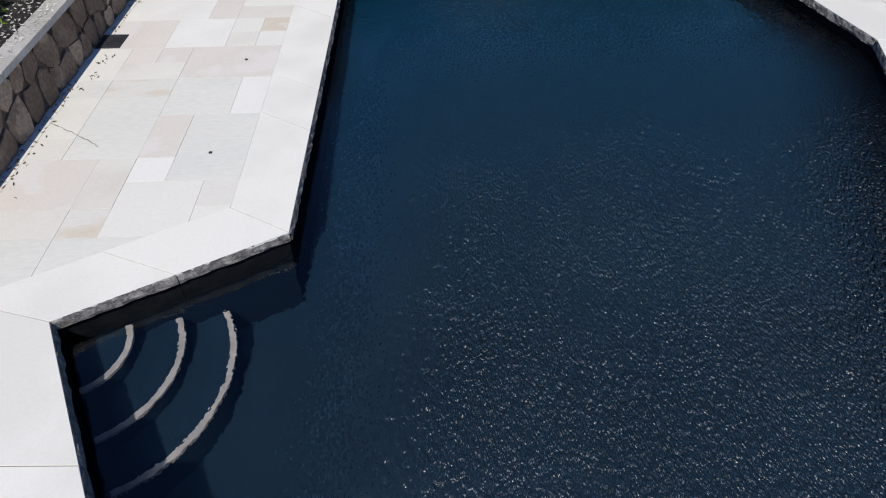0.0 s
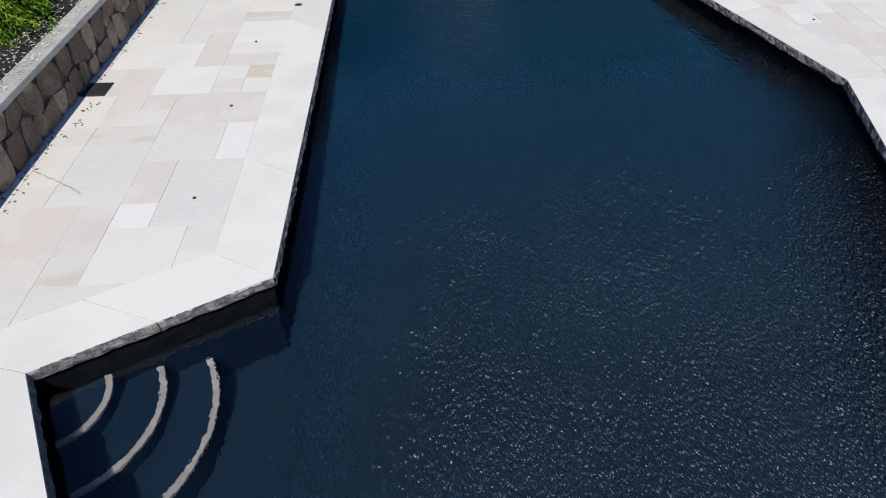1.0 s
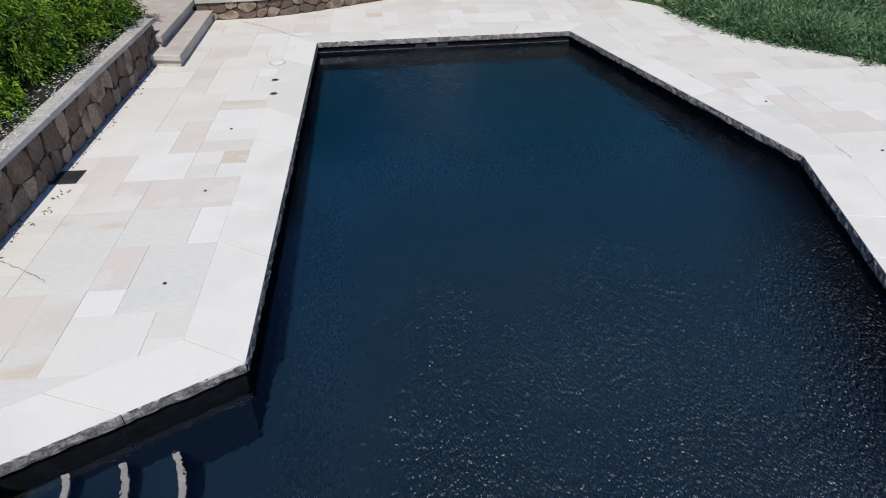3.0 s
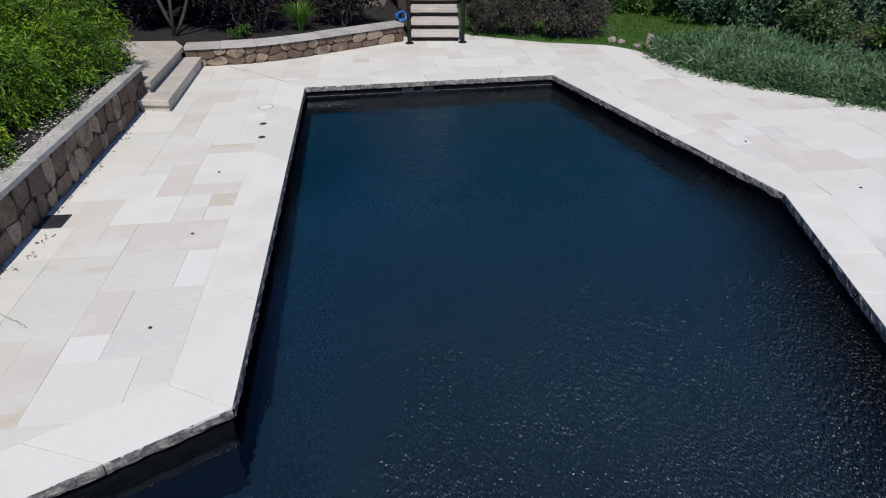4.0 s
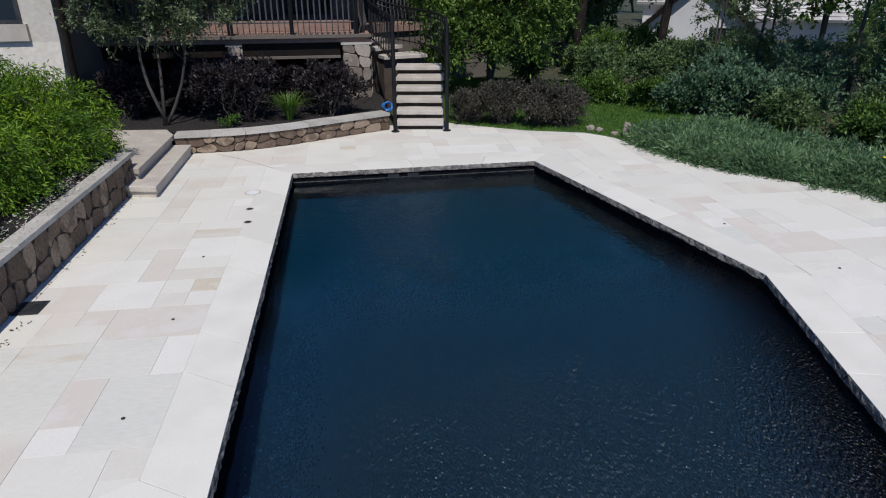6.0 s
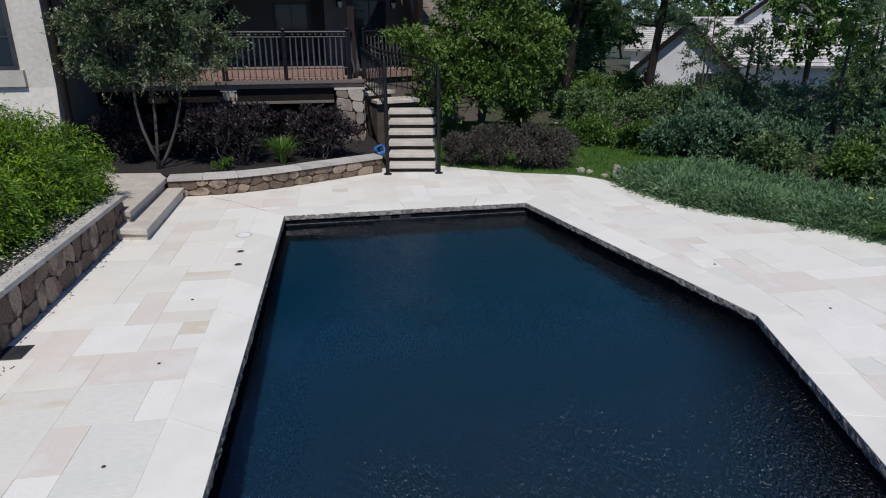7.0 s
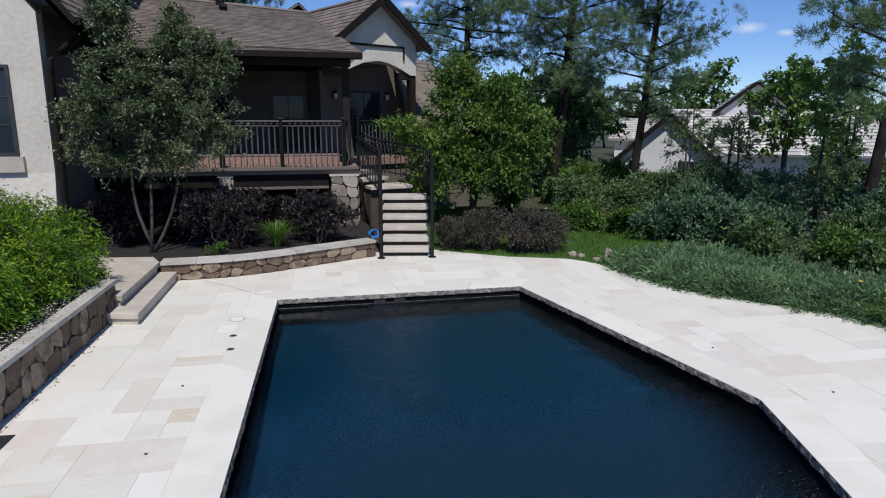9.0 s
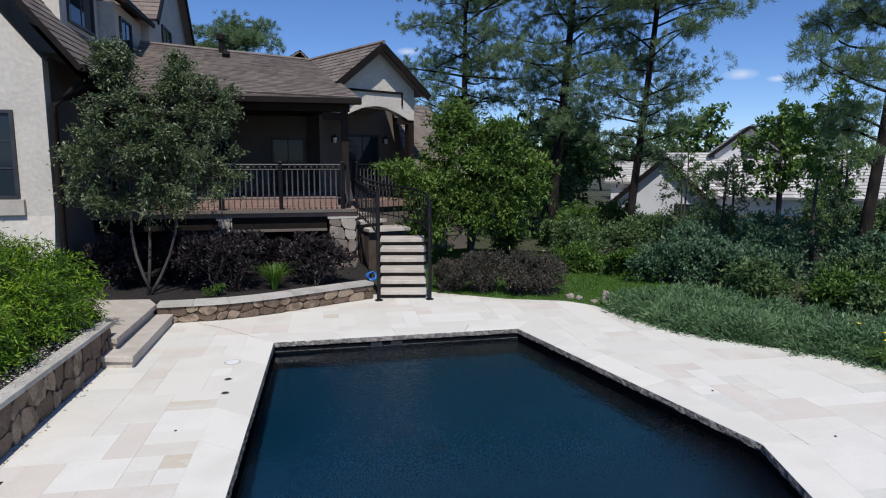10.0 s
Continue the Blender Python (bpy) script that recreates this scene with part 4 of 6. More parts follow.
def window(place, a0, a1, b0, b1, parent, cols=2, rows=2, sill=True, deep=0.06):
    """A framed window on a face: place(a, b, d) is the point a along, b up, d out."""

    def bar(x0, x1, y0, y1, d0, d1, name, material, under):
        bm = bmesh.new()
        r = [[bm.verts.new(place(x, y, d)) for x, y in ((x0, y0), (x1, y0), (x1, y1), (x0, y1))] for d in (d0, d1)]
        for i in range(4):
            bm.faces.new((r[0][i], r[0][(i + 1) % 4], r[1][(i + 1) % 4], r[1][i]))
        bm.faces.new(r[0][::-1])
        bm.faces.new(r[1])
        return part(name, bm, material, under)

    fr = bar(a0, a1, b0, b1, 0.001, 0.012, "window", M["frame"], parent)
    t = 0.06
    for x0, x1, y0, y1 in ((a0, a1, b0, b0 + t), (a0, a1, b1 - t, b1), (a0, a0 + t, b0 + t, b1 - t), (a1 - t, a1, b0 + t, b1 - t)):
        bar(x0, x1, y0, y1, 0.0, deep, "window_frame", M["frame"], fr)
    pw, ph = (a1 - a0 - 2 * t) / cols, (b1 - b0 - 2 * t) / rows
    for i in range(cols):
        for j in range(rows):
            bar(a0 + t + i * pw + 0.012, a0 + t + (i + 1) * pw - 0.012, b0 + t + j * ph + 0.012, b0 + t + (j + 1) * ph - 0.012, 0.012, 0.022, "pane", M["glass"], fr)
    for i in range(1, cols):
        bar(a0 + t + i * pw - 0.015, a0 + t + i * pw + 0.015, b0 + t, b1 - t, 0.012, 0.035, "mullion", M["frame"], fr)
    for j in range(1, rows):
        bar(a0 + t, a1 - t, b0 + t + j * ph - 0.015, b0 + t + j * ph + 0.015, 0.012, 0.033, "mullion", M["frame"], fr)
    if sill:
        bar(a0 - 0.12, a1 + 0.08, b0 - 0.32, b0 - 0.02, 0.0, 0.09, "window_sill", M["trim"], fr)
    return fr


house = thing("house", "cream stucco house with brown shingle roofs and a raised porch", "house")

# two-storey wing: gabled front, long slope towards the garden
WY = 13.0
bm = bmesh.new()
front = [(-13.5, 0.3), (-4.8, 0.3), (-4.8, 4.9), (-8.9, 10.1), (-13.5, 4.9)]
f0 = [bm.verts.new((x, WY, z)) for x, z in front]
f1 = [bm.verts.new((x, WY + 0.3, z)) for x, z in front]
bm.faces.new(f0)
bm.faces.new(f1[::-1])
for i in range(5):
    bm.faces.new((f0[i], f0[(i + 1) % 5], f1[(i + 1) % 5], f1[i]))
part("front_wall", bm, M["stucco"], house, "sunlit cream stucco gable wall")
bm = bmesh.new()
ends = [[bm.verts.new((x, y, z)) for y, z in ((WY - 0.002, 1.92), (WY - 0.09, 1.45), (WY - 0.42, 0.3), (WY - 0.002, 0.3))] for x in (-13.5, -4.8)]
for i in range(4):
    bm.faces.new((ends[0][i], ends[0][(i + 1) % 4], ends[1][(i + 1) % 4], ends[1][i]))
bm.faces.new(ends[0])
bm.faces.new(ends[1][::-1])
part("flared_base", bm, M["stucco"], house, "cream stucco base flaring out over the bed")
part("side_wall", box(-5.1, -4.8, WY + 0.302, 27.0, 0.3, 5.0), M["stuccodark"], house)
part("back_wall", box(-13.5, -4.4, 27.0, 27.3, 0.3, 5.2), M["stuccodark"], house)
place = lambda a, b, d=0: (a, WY - d, b)
window(place, -6.9, -5.37, 2.27, 3.95, house, 2, 3)
SL = 1.25


def wing_z(x):
    return 4.75 + SL * (-4.05 - x)


roof("wing_roof", (-4.05, WY - 0.38, wing_z(-4.05)), (-4.05, 27.2, wing_z(-4.05)), (-8.9, 27.2, wing_z(-8.9)), (-8.9, WY - 0.38, wing_z(-8.9)), house, M["shingle"], 0.22, 0.36, 3)
roof("wing_roof", (-13.7, 27.2, wing_z(-4.05)), (-13.7, WY - 0.38, wing_z(-4.05)), (-8.9, WY - 0.38, wing_z(-8.9)), (-8.9, 27.2, wing_z(-8.9)), house, M["shingle"], 0.4, 0.6, 4)
beam((-4.02, WY - 0.40, wing_z(-4.05) - 0.06), (-8.9, WY - 0.40, wing_z(-8.9) - 0.06), 0.05, 0.10, "rake_board", M["fascia"], house)
beam((-4.0, WY - 0.40, wing_z(-4.05) - 0.03), (-4.0, 16.2, wing_z(-4.05) - 0.03), 0.12, 0.13, "gutter", M["fascia"], house)
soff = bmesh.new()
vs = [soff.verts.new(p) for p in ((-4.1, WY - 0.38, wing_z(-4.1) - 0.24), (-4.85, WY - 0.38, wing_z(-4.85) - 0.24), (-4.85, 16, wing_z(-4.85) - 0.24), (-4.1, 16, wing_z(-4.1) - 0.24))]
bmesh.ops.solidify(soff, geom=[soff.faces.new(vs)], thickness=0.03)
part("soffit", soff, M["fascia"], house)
part("downspout", tube([(-4.1, 12.95, 4.55), (-4.35, 12.98, 4.3), (-4.62, 12.93, 4.05), (-4.66, 12.93, 3.8), (-4.66, 12.93, 0.55)], 0.055, 8), M["fascia"], house)
part("downspout", tube([(-4.02, 13.6, 4.55), (-4.45, 13.4, 4.25), (-4.72, 13.2, 4.1), (-4.72, 13.15, 0.55)], 0.05, 8), M["fascia"], house)


def shed_dormer(x, y0, y1, zb, zt, win, cols, rows_):
    """A wide dormer under one plane of roof that rises towards the ridge."""
    d = part("dormer", slab_bm([(x - 3.2, y0), (x, y0), (x, y1), (x - 3.2, y1)], zb, zt), M["stucco"], house)
    window(lambda a, b, dd=0: (x + dd, a, b), *win, d, cols, rows_, False)
    roof("dormer_roof", (x + 0.32, y0 - 0.2, zt + 0.05), (x + 0.32, y1 + 0.2, zt + 0.05), (x - 2.6, y1 + 0.2, zt + 2.1), (x - 2.6, y0 - 0.2, zt + 2.1), d, M["shingle"], 0.2, 0.34, 7)
    beam((x + 0.34, y0 - 0.2, zt), (x + 0.34, y1 + 0.2, zt), 0.06, 0.12, "eave_board", M["fascia"], d)
    return d


def dormer(x, y0, y1, zb, zt, peak, win, cols, rows_):
    """A dormer with its face towards the garden."""
    bm = bmesh.new()
    ym = (y0 + y1) / 2
    back = x - 3.2
    prof = [(y0, zb), (y1, zb), (y1, zt), (ym, peak), (y0, zt)]
    r = [[bm.verts.new((xx, y, z)) for y, z in prof] for xx in (back, x)]
    for i in range(5):
        bm.faces.new((r[0][i], r[0][(i + 1) % 5], r[1][(i + 1) % 5], r[1][i]))
    bm.faces.new(r[1])
    bm.faces.new(r[0][::-1])
    d = part("dormer", bm, M["stucco"], house)
    window(lambda a, b, dd=0: (x + dd, a, b), *win, d, cols, rows_, False)
    o = 0.22
    k = (peak - zt) / (ym - y0)
    for s0, s1, sd in ((y0 - o, ym, 1), (y1 + o, ym, 2)):
        lo_z = zt - k * o + 0.09
        roof("dormer_roof", (x + 0.3, s0, lo_z), (back, s0, lo_z), (back, s1, peak + 0.09), (x + 0.3, s1, peak + 0.09), d, M["shingle"], 0.22, 0.36, sd)
        beam((x + 0.31, s0, lo_z - 0.07), (x + 0.31, s1, peak + 0.02), 0.05, 0.2, "rake_board", M["fascia"], d)
    return d


dormer(-5.0, 14.8, 17.5, 5.3, 7.5, 8.7, (15.25, 17.05, 6.05, 7.4), 2, 1)
shed_dormer(-4.62, 17.6, 20.42, 5.1, 7.05, (17.98, 19.1, 5.85, 6.78), 2, 1)
dormer(-4.4, 20.45, 27.4, 4.6, 7.3, 10.6, (22.3, 23.75, 6.15, 7.45), 2, 2)

# porch: deck, pillars, posts, walls
DZ = 1.80
part("deck_slab", box(-4.78, 1.30, 15.2, 20.6, DZ - 0.17, DZ), M["deckbrick"], house, "red brick paved porch deck")

part("deck_step", box(-4.78, 0.9, 16.4, 19.99, DZ, DZ + 0.25, 0.01), M["deckbrick"], house, "red brick step across the porch deck")
part("deck_edge", box(-4.78, 1.36, 15.12, 15.198, DZ - 0.07, DZ + 0.012, 0.008), M["stuccodark"], house)
part("deck_beam", box(-4.78, 0.55, 15.3, 15.5, 1.33, 1.62), M["fascia"], house)
part("ledger", box(-1.75, 0.55, 15.2, 15.3, 1.27, 1.325), M["stuccodark"], house)
# dark sheet added to stand for the shade under the deck
part("under_deck_infill", box(-4.78, 1.3, 16.9, 17.0, -0.05, DZ - 0.172), M["timber"], house)



def pillar(x0, x1, y0, y1, z1, seed):
    p = thing("stone_pillar", "rubble stone pillar carrying the raised porch deck", "pillar", "porch pillars")
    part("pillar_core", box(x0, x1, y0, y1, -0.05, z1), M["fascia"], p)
    part("pillar_cap", box(x0 - 0.03, x1 + 0.03, y0 - 0.03, y1 + 0.03, z1, z1 + 0.05), M["stonecap"], p)
    stones(lambda s, h, d: (x0 + s, y0 - d, h), x1 - x0, z1, 6, p, seed, 0.34, 0.03, M["pillarstone"])
    stones(lambda s, h, d: (x1 + d, y0 + s, h), y1 - y0, z1, 6, p, seed + 1, 0.34, 0.03, M["pillarstone"])
    return p


pillar(0.60, 1.27, 15.17, 15.8, DZ - 0.23, 21)
pillar(-2.05, -1.75, 15.25, 15.7, DZ - 0.23, 31)

# the main house stands turned from the porch: s to its right, d to its back
HO, HU, HV = Vector((2.36, 17.91)), Vector((0.884, 0.467)), Vector((-0.467, 0.884))


def hp(s, d, z):
    p = HO + HU * s + HV * d
    return (p.x, p.y, z)


def hbox(s0, s1, d0, d1, z0, z1):
    return slab_bm([hp(s, d, 0)[:2] for s, d in ((s0, d0), (s1, d0), (s1, d1), (s0, d1))], z0, z1)


part("deck_slab", hbox(-1.15, 1.5, 0.3, 2.5, DZ - 0.17, DZ - 0.004), M["deckbrick"], house)
part("under_deck_infill", hbox(-1.15, 1.5, 0.4, 0.6, -0.05, DZ - 0.175), M["stuccodark"], house)
for x, y, z1, w in ((1.07, 15.75, 4.32, 0.17), (-4.4, 15.75, 4.32, 0.22)):
    post = part("porch_post", box(x - w / 2, x + w / 2, y - w / 2, y + w / 2, DZ, z1, 0.012), M["timber"], house)
    part("post_base", box(x - w / 2 - 0.03, x + w / 2 + 0.03, y - w / 2 - 0.03, y + w / 2 + 0.03, DZ, DZ + 0.16), M["timber"], post)
post = part("porch_post", hbox(1.22, 1.42, 0.4, 0.6, DZ, 4.30), M["timber"], house)
part("post_base", hbox(1.18, 1.46, 0.36, 0.64, DZ, DZ + 0.16), M["timber"], post)
beam((-4.5, 15.75, 4.36), (1.2, 15.75, 4.36), 0.2, 0.24, "porch_beam", M["timber"], house)
beam((0.52, 15.75, 4.12), (1.0, 15.75, 4.12), 0.14, 0.18, "bracket", M["timber"], house)
beam(hp(0.8, 0.5, 4.22), hp(1.4, 0.5, 4.22), 0.18, 0.2, "bracket", M["timber"], house)
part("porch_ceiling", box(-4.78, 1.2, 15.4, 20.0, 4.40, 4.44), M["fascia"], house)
place = lambda a, b, d=0: (a, 20.0 - d, b)
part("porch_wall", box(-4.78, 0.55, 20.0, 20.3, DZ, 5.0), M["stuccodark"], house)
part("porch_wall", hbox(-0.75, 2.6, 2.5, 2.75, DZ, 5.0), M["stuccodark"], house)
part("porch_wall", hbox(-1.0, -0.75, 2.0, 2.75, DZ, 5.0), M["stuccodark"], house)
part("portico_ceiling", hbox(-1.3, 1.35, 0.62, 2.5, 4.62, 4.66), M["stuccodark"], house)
place2 = lambda a, b, d=0: hp(a, 2.5 - d, b)
door = window(place2, 0.23, 1.5, DZ + 0.02, 3.86, house, 2, 1, False)
door.name = "porch_door"
part("door_handle", tube([hp(0.93, 2.4, 2.75), hp(0.93, 2.4, 2.95)], 0.018, 8), M["iron"], door)
window(place, -0.95, 0.1, DZ + 0.1, 3.72, house, 2, 1, False)
window(place, -3.6, -2.1, DZ + 0.85, 3.75, house, 2, 2, False)
for s in (-0.24, 1.75):
    lamp = thing("wall_lantern", "small black wall lantern beside the porch door", "lamp", "door lanterns")
    part("back_plate", hbox(s - 0.05, s + 0.05, 2.47, 2.5, 3.6, 3.8), M["iron"], lamp)
    part("lantern_glass", tube([hp(s, 2.38, 3.58), hp(s, 2.38, 3.74)], [0.05, 0.075], 6), M["lampglass"], lamp)
    part("lantern_cap", tube([hp(s, 2.38, 3.742), hp(s, 2.38, 3.84)], [0.09, 0.015], 6), M["iron"], lamp)
    part("bracket", tube([hp(s, 2.5, 3.7), hp(s, 2.38, 3.8)], 0.012, 6), M["iron"], lamp)

# porch roof, main roof
roof("porch_roof", (-4.4, 15.18, 4.50), (1.42, 15.18, 4.50), (1.42, 15.30, 4.54), (-4.4, 18.5, 5.49), house, M["shingle"], 0.2, 0.34, 6)
roof("main_roof", (-4.4, 15.95, 4.78), (1.42, 15.2, 4.54), (0.39, 21.64, 6.35), (-4.45, 19.47, 6.35), house, M["shingle"], 0.2, 0.34, 8, False)
roof("main_roof", (-6.5, 24.0, 5.0), (-1.6, 26.0, 5.0), (0.39, 21.64, 6.35), (-4.45, 19.47, 6.35), house, M["shingle"], 0.5, 0.6, 9)
beam((-4.2, 15.12, 4.455), (1.45, 15.12, 4.455), 0.1, 0.13, "gutter", M["fascia"], house)
beam((1.40, 15.15, 4.44), (1.3, 17.0, 4.6), 0.08, 0.15, "gutter", M["fascia"], house)
for (x0, y0, z0), (x1, y1, z1) in (((-4.45, 19.47, 6.39), (0.39, 21.64, 6.39)), (hp(0, -0.05, 6.40), hp(0, 4.2, 6.40))):
    part("ridge_cap", tube([(x0, y0, z0 - 0.02), (x1, y1, z1 - 0.02)], 0.06, 6), M["shingle"], house)

# gabled portico with an arched opening
bm = bmesh.new()
arch = [(-1.19 + 2.38 * k / 14, 4.25 + 0.36 * math.sin(math.pi * k / 14)) for k in range(15)]
outline = [(-1.4, 5.15), (-1.4, 4.25)] + arch + [(1.4, 4.25), (1.4, 5.15), (0, 6.24)]
f0 = [bm.verts.new(hp(s, 0.36, z)) for s, z in outline]
f1 = [bm.verts.new(hp(s, 0.62, z)) for s, z in outline]
bm.faces.new(f0)
bm.faces.new(f1[::-1])
for i in range(len(outline)):
    j = (i + 1) % len(outline)
    bm.faces.new((f0[i], f0[j], f1[j], f1[i]))
bmesh.ops.triangulate(bm, faces=[f for f in bm.faces if len(f.verts) > 4])
part("portico_gable", bm, M["stucco"], house)
part("portico_side", hbox(-1.4, -1.2, 0.622, 3.0, 4.46, 5.2), M["stucco"], house)
for a, b in ((hp(-0.95, 0.33, 5.03), hp(0.92, 0.33, 5.03)), (hp(-0.95, 0.33, 5.06), hp(-0.95, 0.33, 4.68)), (hp(0.92, 0.33, 5.06), hp(0.92, 0.33, 4.68))):
    beam(a, b, 0.05, 0.06, "gable_trim", M["fascia"], house)
for lo_s, sd in ((-1.68, 11), (1.68, 12)):
    roof("portico_roof", hp(lo_s, 0, 5.03), hp(lo_s, 4.3, 5.03), hp(0, 4.3, 6.36), hp(0, 0, 6.36), house, M["shingle"], 0.2, 0.34, sd)
    beam(hp(lo_s * 1.02, -0.02, 4.93), hp(0, -0.02, 6.27), 0.05, 0.19, "rake_board", M["fascia"], house)
roof("side_roof", (3.36, 19.37, 2.6), (6.0, 20.5, 2.6), (4.6, 22.6, 5.0), (3.04, 21.0, 5.0), house, M["shingle"], 0.2, 0.34, 13)
part("side_wing_wall", slab_bm([(3.9, 19.7), (5.8, 20.8), (4.6, 23.0), (2.9, 22.0)], -0.05, 2.65), M["stuccodark"], house)
roof("far_roof", (-0.75, 26.8, 7.02), (-0.75, 29, 7.02), (0.07, 29, 7.55), (0.07, 26.8, 7.55), house, M["shingle"], 0.2, 0.34, 14)
roof("far_roof", (0.6, 26.8, 7.02), (0.6, 29, 7.02), (0.07, 29, 7.55), (0.07, 26.8, 7.55), house, M["shingle"], 0.2, 0.34, 15)
part("far_gable_wall", slab_bm([(-0.6, 26.95), (0.5, 26.95), (0.5, 29), (-0.6, 29)], 4.5, 7.1), M["fascia"], house)
vent = part("roof_vent", tube([(-2.32, 20.2, 6.15), (-2.32, 20.2, 6.66)], 0.075, 10), M["fascia"], house)
part("vent_cap", tube([(-2.32, 20.2, 6.66), (-2.32, 20.2, 6.80), (-2.32, 20.2, 6.84)], [0.13, 0.13, 0.05], 10), M["fascia"], vent)
part("roof_vent", tube([(-2.15, 19.7, 6.0), (-2.12, 19.55, 6.2)], [0.13, 0.11], 10), M["fascia"], house)

# ---- railings ----


def iron_fence(a, b, name_label, seed=1, top=1.10):
    """Wrought-iron railing between two points on the deck, one baluster after another."""
    f = thing("porch_railing", name_label, "railing", "porch railings")
    a, b = Vector(a), Vector(b)
    d = (b - a).normalized()
    n = Vector((d.y, -d.x, 0))
    length = (b - a).length
    z = Vector((0, 0, 1))
    for q in (0, length):
        p = a + d * q
        post = part("post", tube([p, p + z * (top + 0.02)], 0.035, 6), M["iron"], f)
        part("finial", tube([p + z * (top + 0.02), p + z * (top + 0.06), p + z * (top + 0.10)], [0.02, 0.05, 0.012], 8), M["iron"], post)
    for h, r in ((top, 0.028), (top - 0.11, 0.016), (0.28, 0.016)):
        part("rail", tube([a + z * h, b + z * h], r, 6), M["iron"], f)
    k = int(length / 0.125)
    curve = [(0.0, 0.0, 0.011), (0.08, 0.03, 0.011), (0.2, 0.07, 0.012), (0.34, 0.05, 0.013), (0.46, 0.015, 0.02), (0.7, 0.005, 0.022), (top - 0.16, 0.0, 0.014), (top - 0.11, 0.0, 0.012)]
    me = mesh_of("baluster", tube([n * o + z * h for h, o, _ in curve], [w for _, _, w in curve], 6), M["iron_grey"])
    ring = mesh_of("ring", tube([n * 0.0 + z * (top - 0.055) + d * -0.02, z * (top - 0.055) + d * 0.02], 0.026, 8), M["iron"])
    for q in range(1, k):
        shared("baluster", me, f, Matrix.Translation(a + d * (length * q / k)))
        shared("ring", ring, f, Matrix.Translation(a + d * (length * (q + 0.5) / k)))
    return f


for x0, x1 in ((-4.6, -3.3), (-3.3, -1.97), (-1.9, -0.56), (-0.53, 0.93)):
    iron_fence((x0, 15.24, DZ), (x1, 15.24, DZ), "black wrought-iron railing with bellied balusters on the porch")
iron_fence((0.98, 15.3, DZ), (1.25, 16.5, DZ), "short black wrought-iron railing at the porch corner")
iron_fence(hp(-0.75, 0.34, DZ - 0.004), hp(1.15, 0.34, DZ - 0.004), "black wrought-iron railing beyond the stair head")

# ---- stone stairs ----
stairs = thing("stone_stairs", "stone slab stairs rising from the terrace to the porch", "stairs")
TREADS = [((1.56, 12.79), (2.56, 12.58)), ((1.60, 13.10), (2.61, 12.89)), ((1.65, 13.52), (2.69, 13.31)), ((1.71, 13.95), (2.78, 13.74)),
          ((1.77, 14.36), (2.85, 14.13)), ((1.83, 14.85), (2.92, 14.66)), ((1.62, 15.45), (2.75, 15.75)), ((1.45, 15.7), (2.2, 16.35)), ((1.32, 15.9), (1.75, 16.6))]
for q, (a, b) in enumerate(TREADS):
    z = 0.18 * (q + 1)
    a, b = Vector(a), Vector(b)
    d = (b - a).normalized()
    nrm = Vector((-d.y, d.x))
    depth = 0.62 if q < 6 else 0.75
    r = random.Random(q)
    edge = [tuple(a.lerp(b, k / 6) - nrm * r.uniform(0, 0.025)) for k in range(7)]
    poly = edge + [tuple(b + nrm * depth), tuple(a + nrm * depth)]
    part("tread", slab_bm(poly, z - 0.085, z, 0.012), M["stepstone"], stairs)
    if q < 8:
        poly = [tuple(a + nrm * 0.12 + d * 0.03), tuple(b + nrm * 0.12 - d * 0.03), tuple(b + nrm * depth - d * 0.03), tuple(a + nrm * depth + d * 0.03)]
        part("riser", slab_bm(poly, -0.05, z - 0.087), M["grout"], stairs)


def stair_rail(line, feet, label):
    """A rail that sweeps up along the stairs, with its newel and balusters."""
    f = thing("stair_railing", label, "railing", "stair railings")
    pts = [Vector(p) for p in line]
    smooth = []
    for i in range(len(pts) - 1):
        p0, p1, p2, p3 = pts[max(i - 1, 0)], pts[i], pts[i + 1], pts[min(i + 2, len(pts) - 1)]
        for k in range(8):
            t = k / 8
            smooth.append(0.5 * (2 * p1 + (p2 - p0) * t + (2 * p0 - 5 * p1 + 4 * p2 - p3) * t * t + (3 * p1 - p0 - 3 * p2 + p3) * t ** 3))
    smooth.append(pts[-1])
    part("top_rail", tube(smooth, 0.03, 7), M["iron"], f)
    part("under_rail", tube([p - Vector((0, 0, 0.11)) for p in smooth], 0.016, 6), M["iron"], f)
    foot = Vector((pts[0].x, pts[0].y, 0))
    post = part("newel_post", tube([foot, pts[0] + Vector((0, 0, 0.04))], 0.042, 6), M["iron"], f)
    part("base_plate", disc(foot.x, foot.y, 0.0, 0.02, 0.09, 10), M["iron"], post)
    for i, p in enumerate(smooth[2::2]):
        s = (i + 1) / (len(smooth) / 2)
        zf = feet[0] + (feet[1] - feet[0]) * s
        bow = Vector((0.0, -0.05, 0))
        part("baluster", tube([(p.x, p.y, zf), Vector((p.x, p.y, zf + 0.3)) + bow, Vector((p.x, p.y, zf + 0.6)) + bow * 0.5, p - Vector((0, 0, 0.02))], 0.0125, 5), M["iron"], f)
    part("bottom_rail", tube([(p.x, p.y, feet[0] + (feet[1] - feet[0]) * i / (len(smooth) - 1) + 0.06) for i, p in enumerate(smooth)], 0.016, 6), M["iron"], f)
    return f


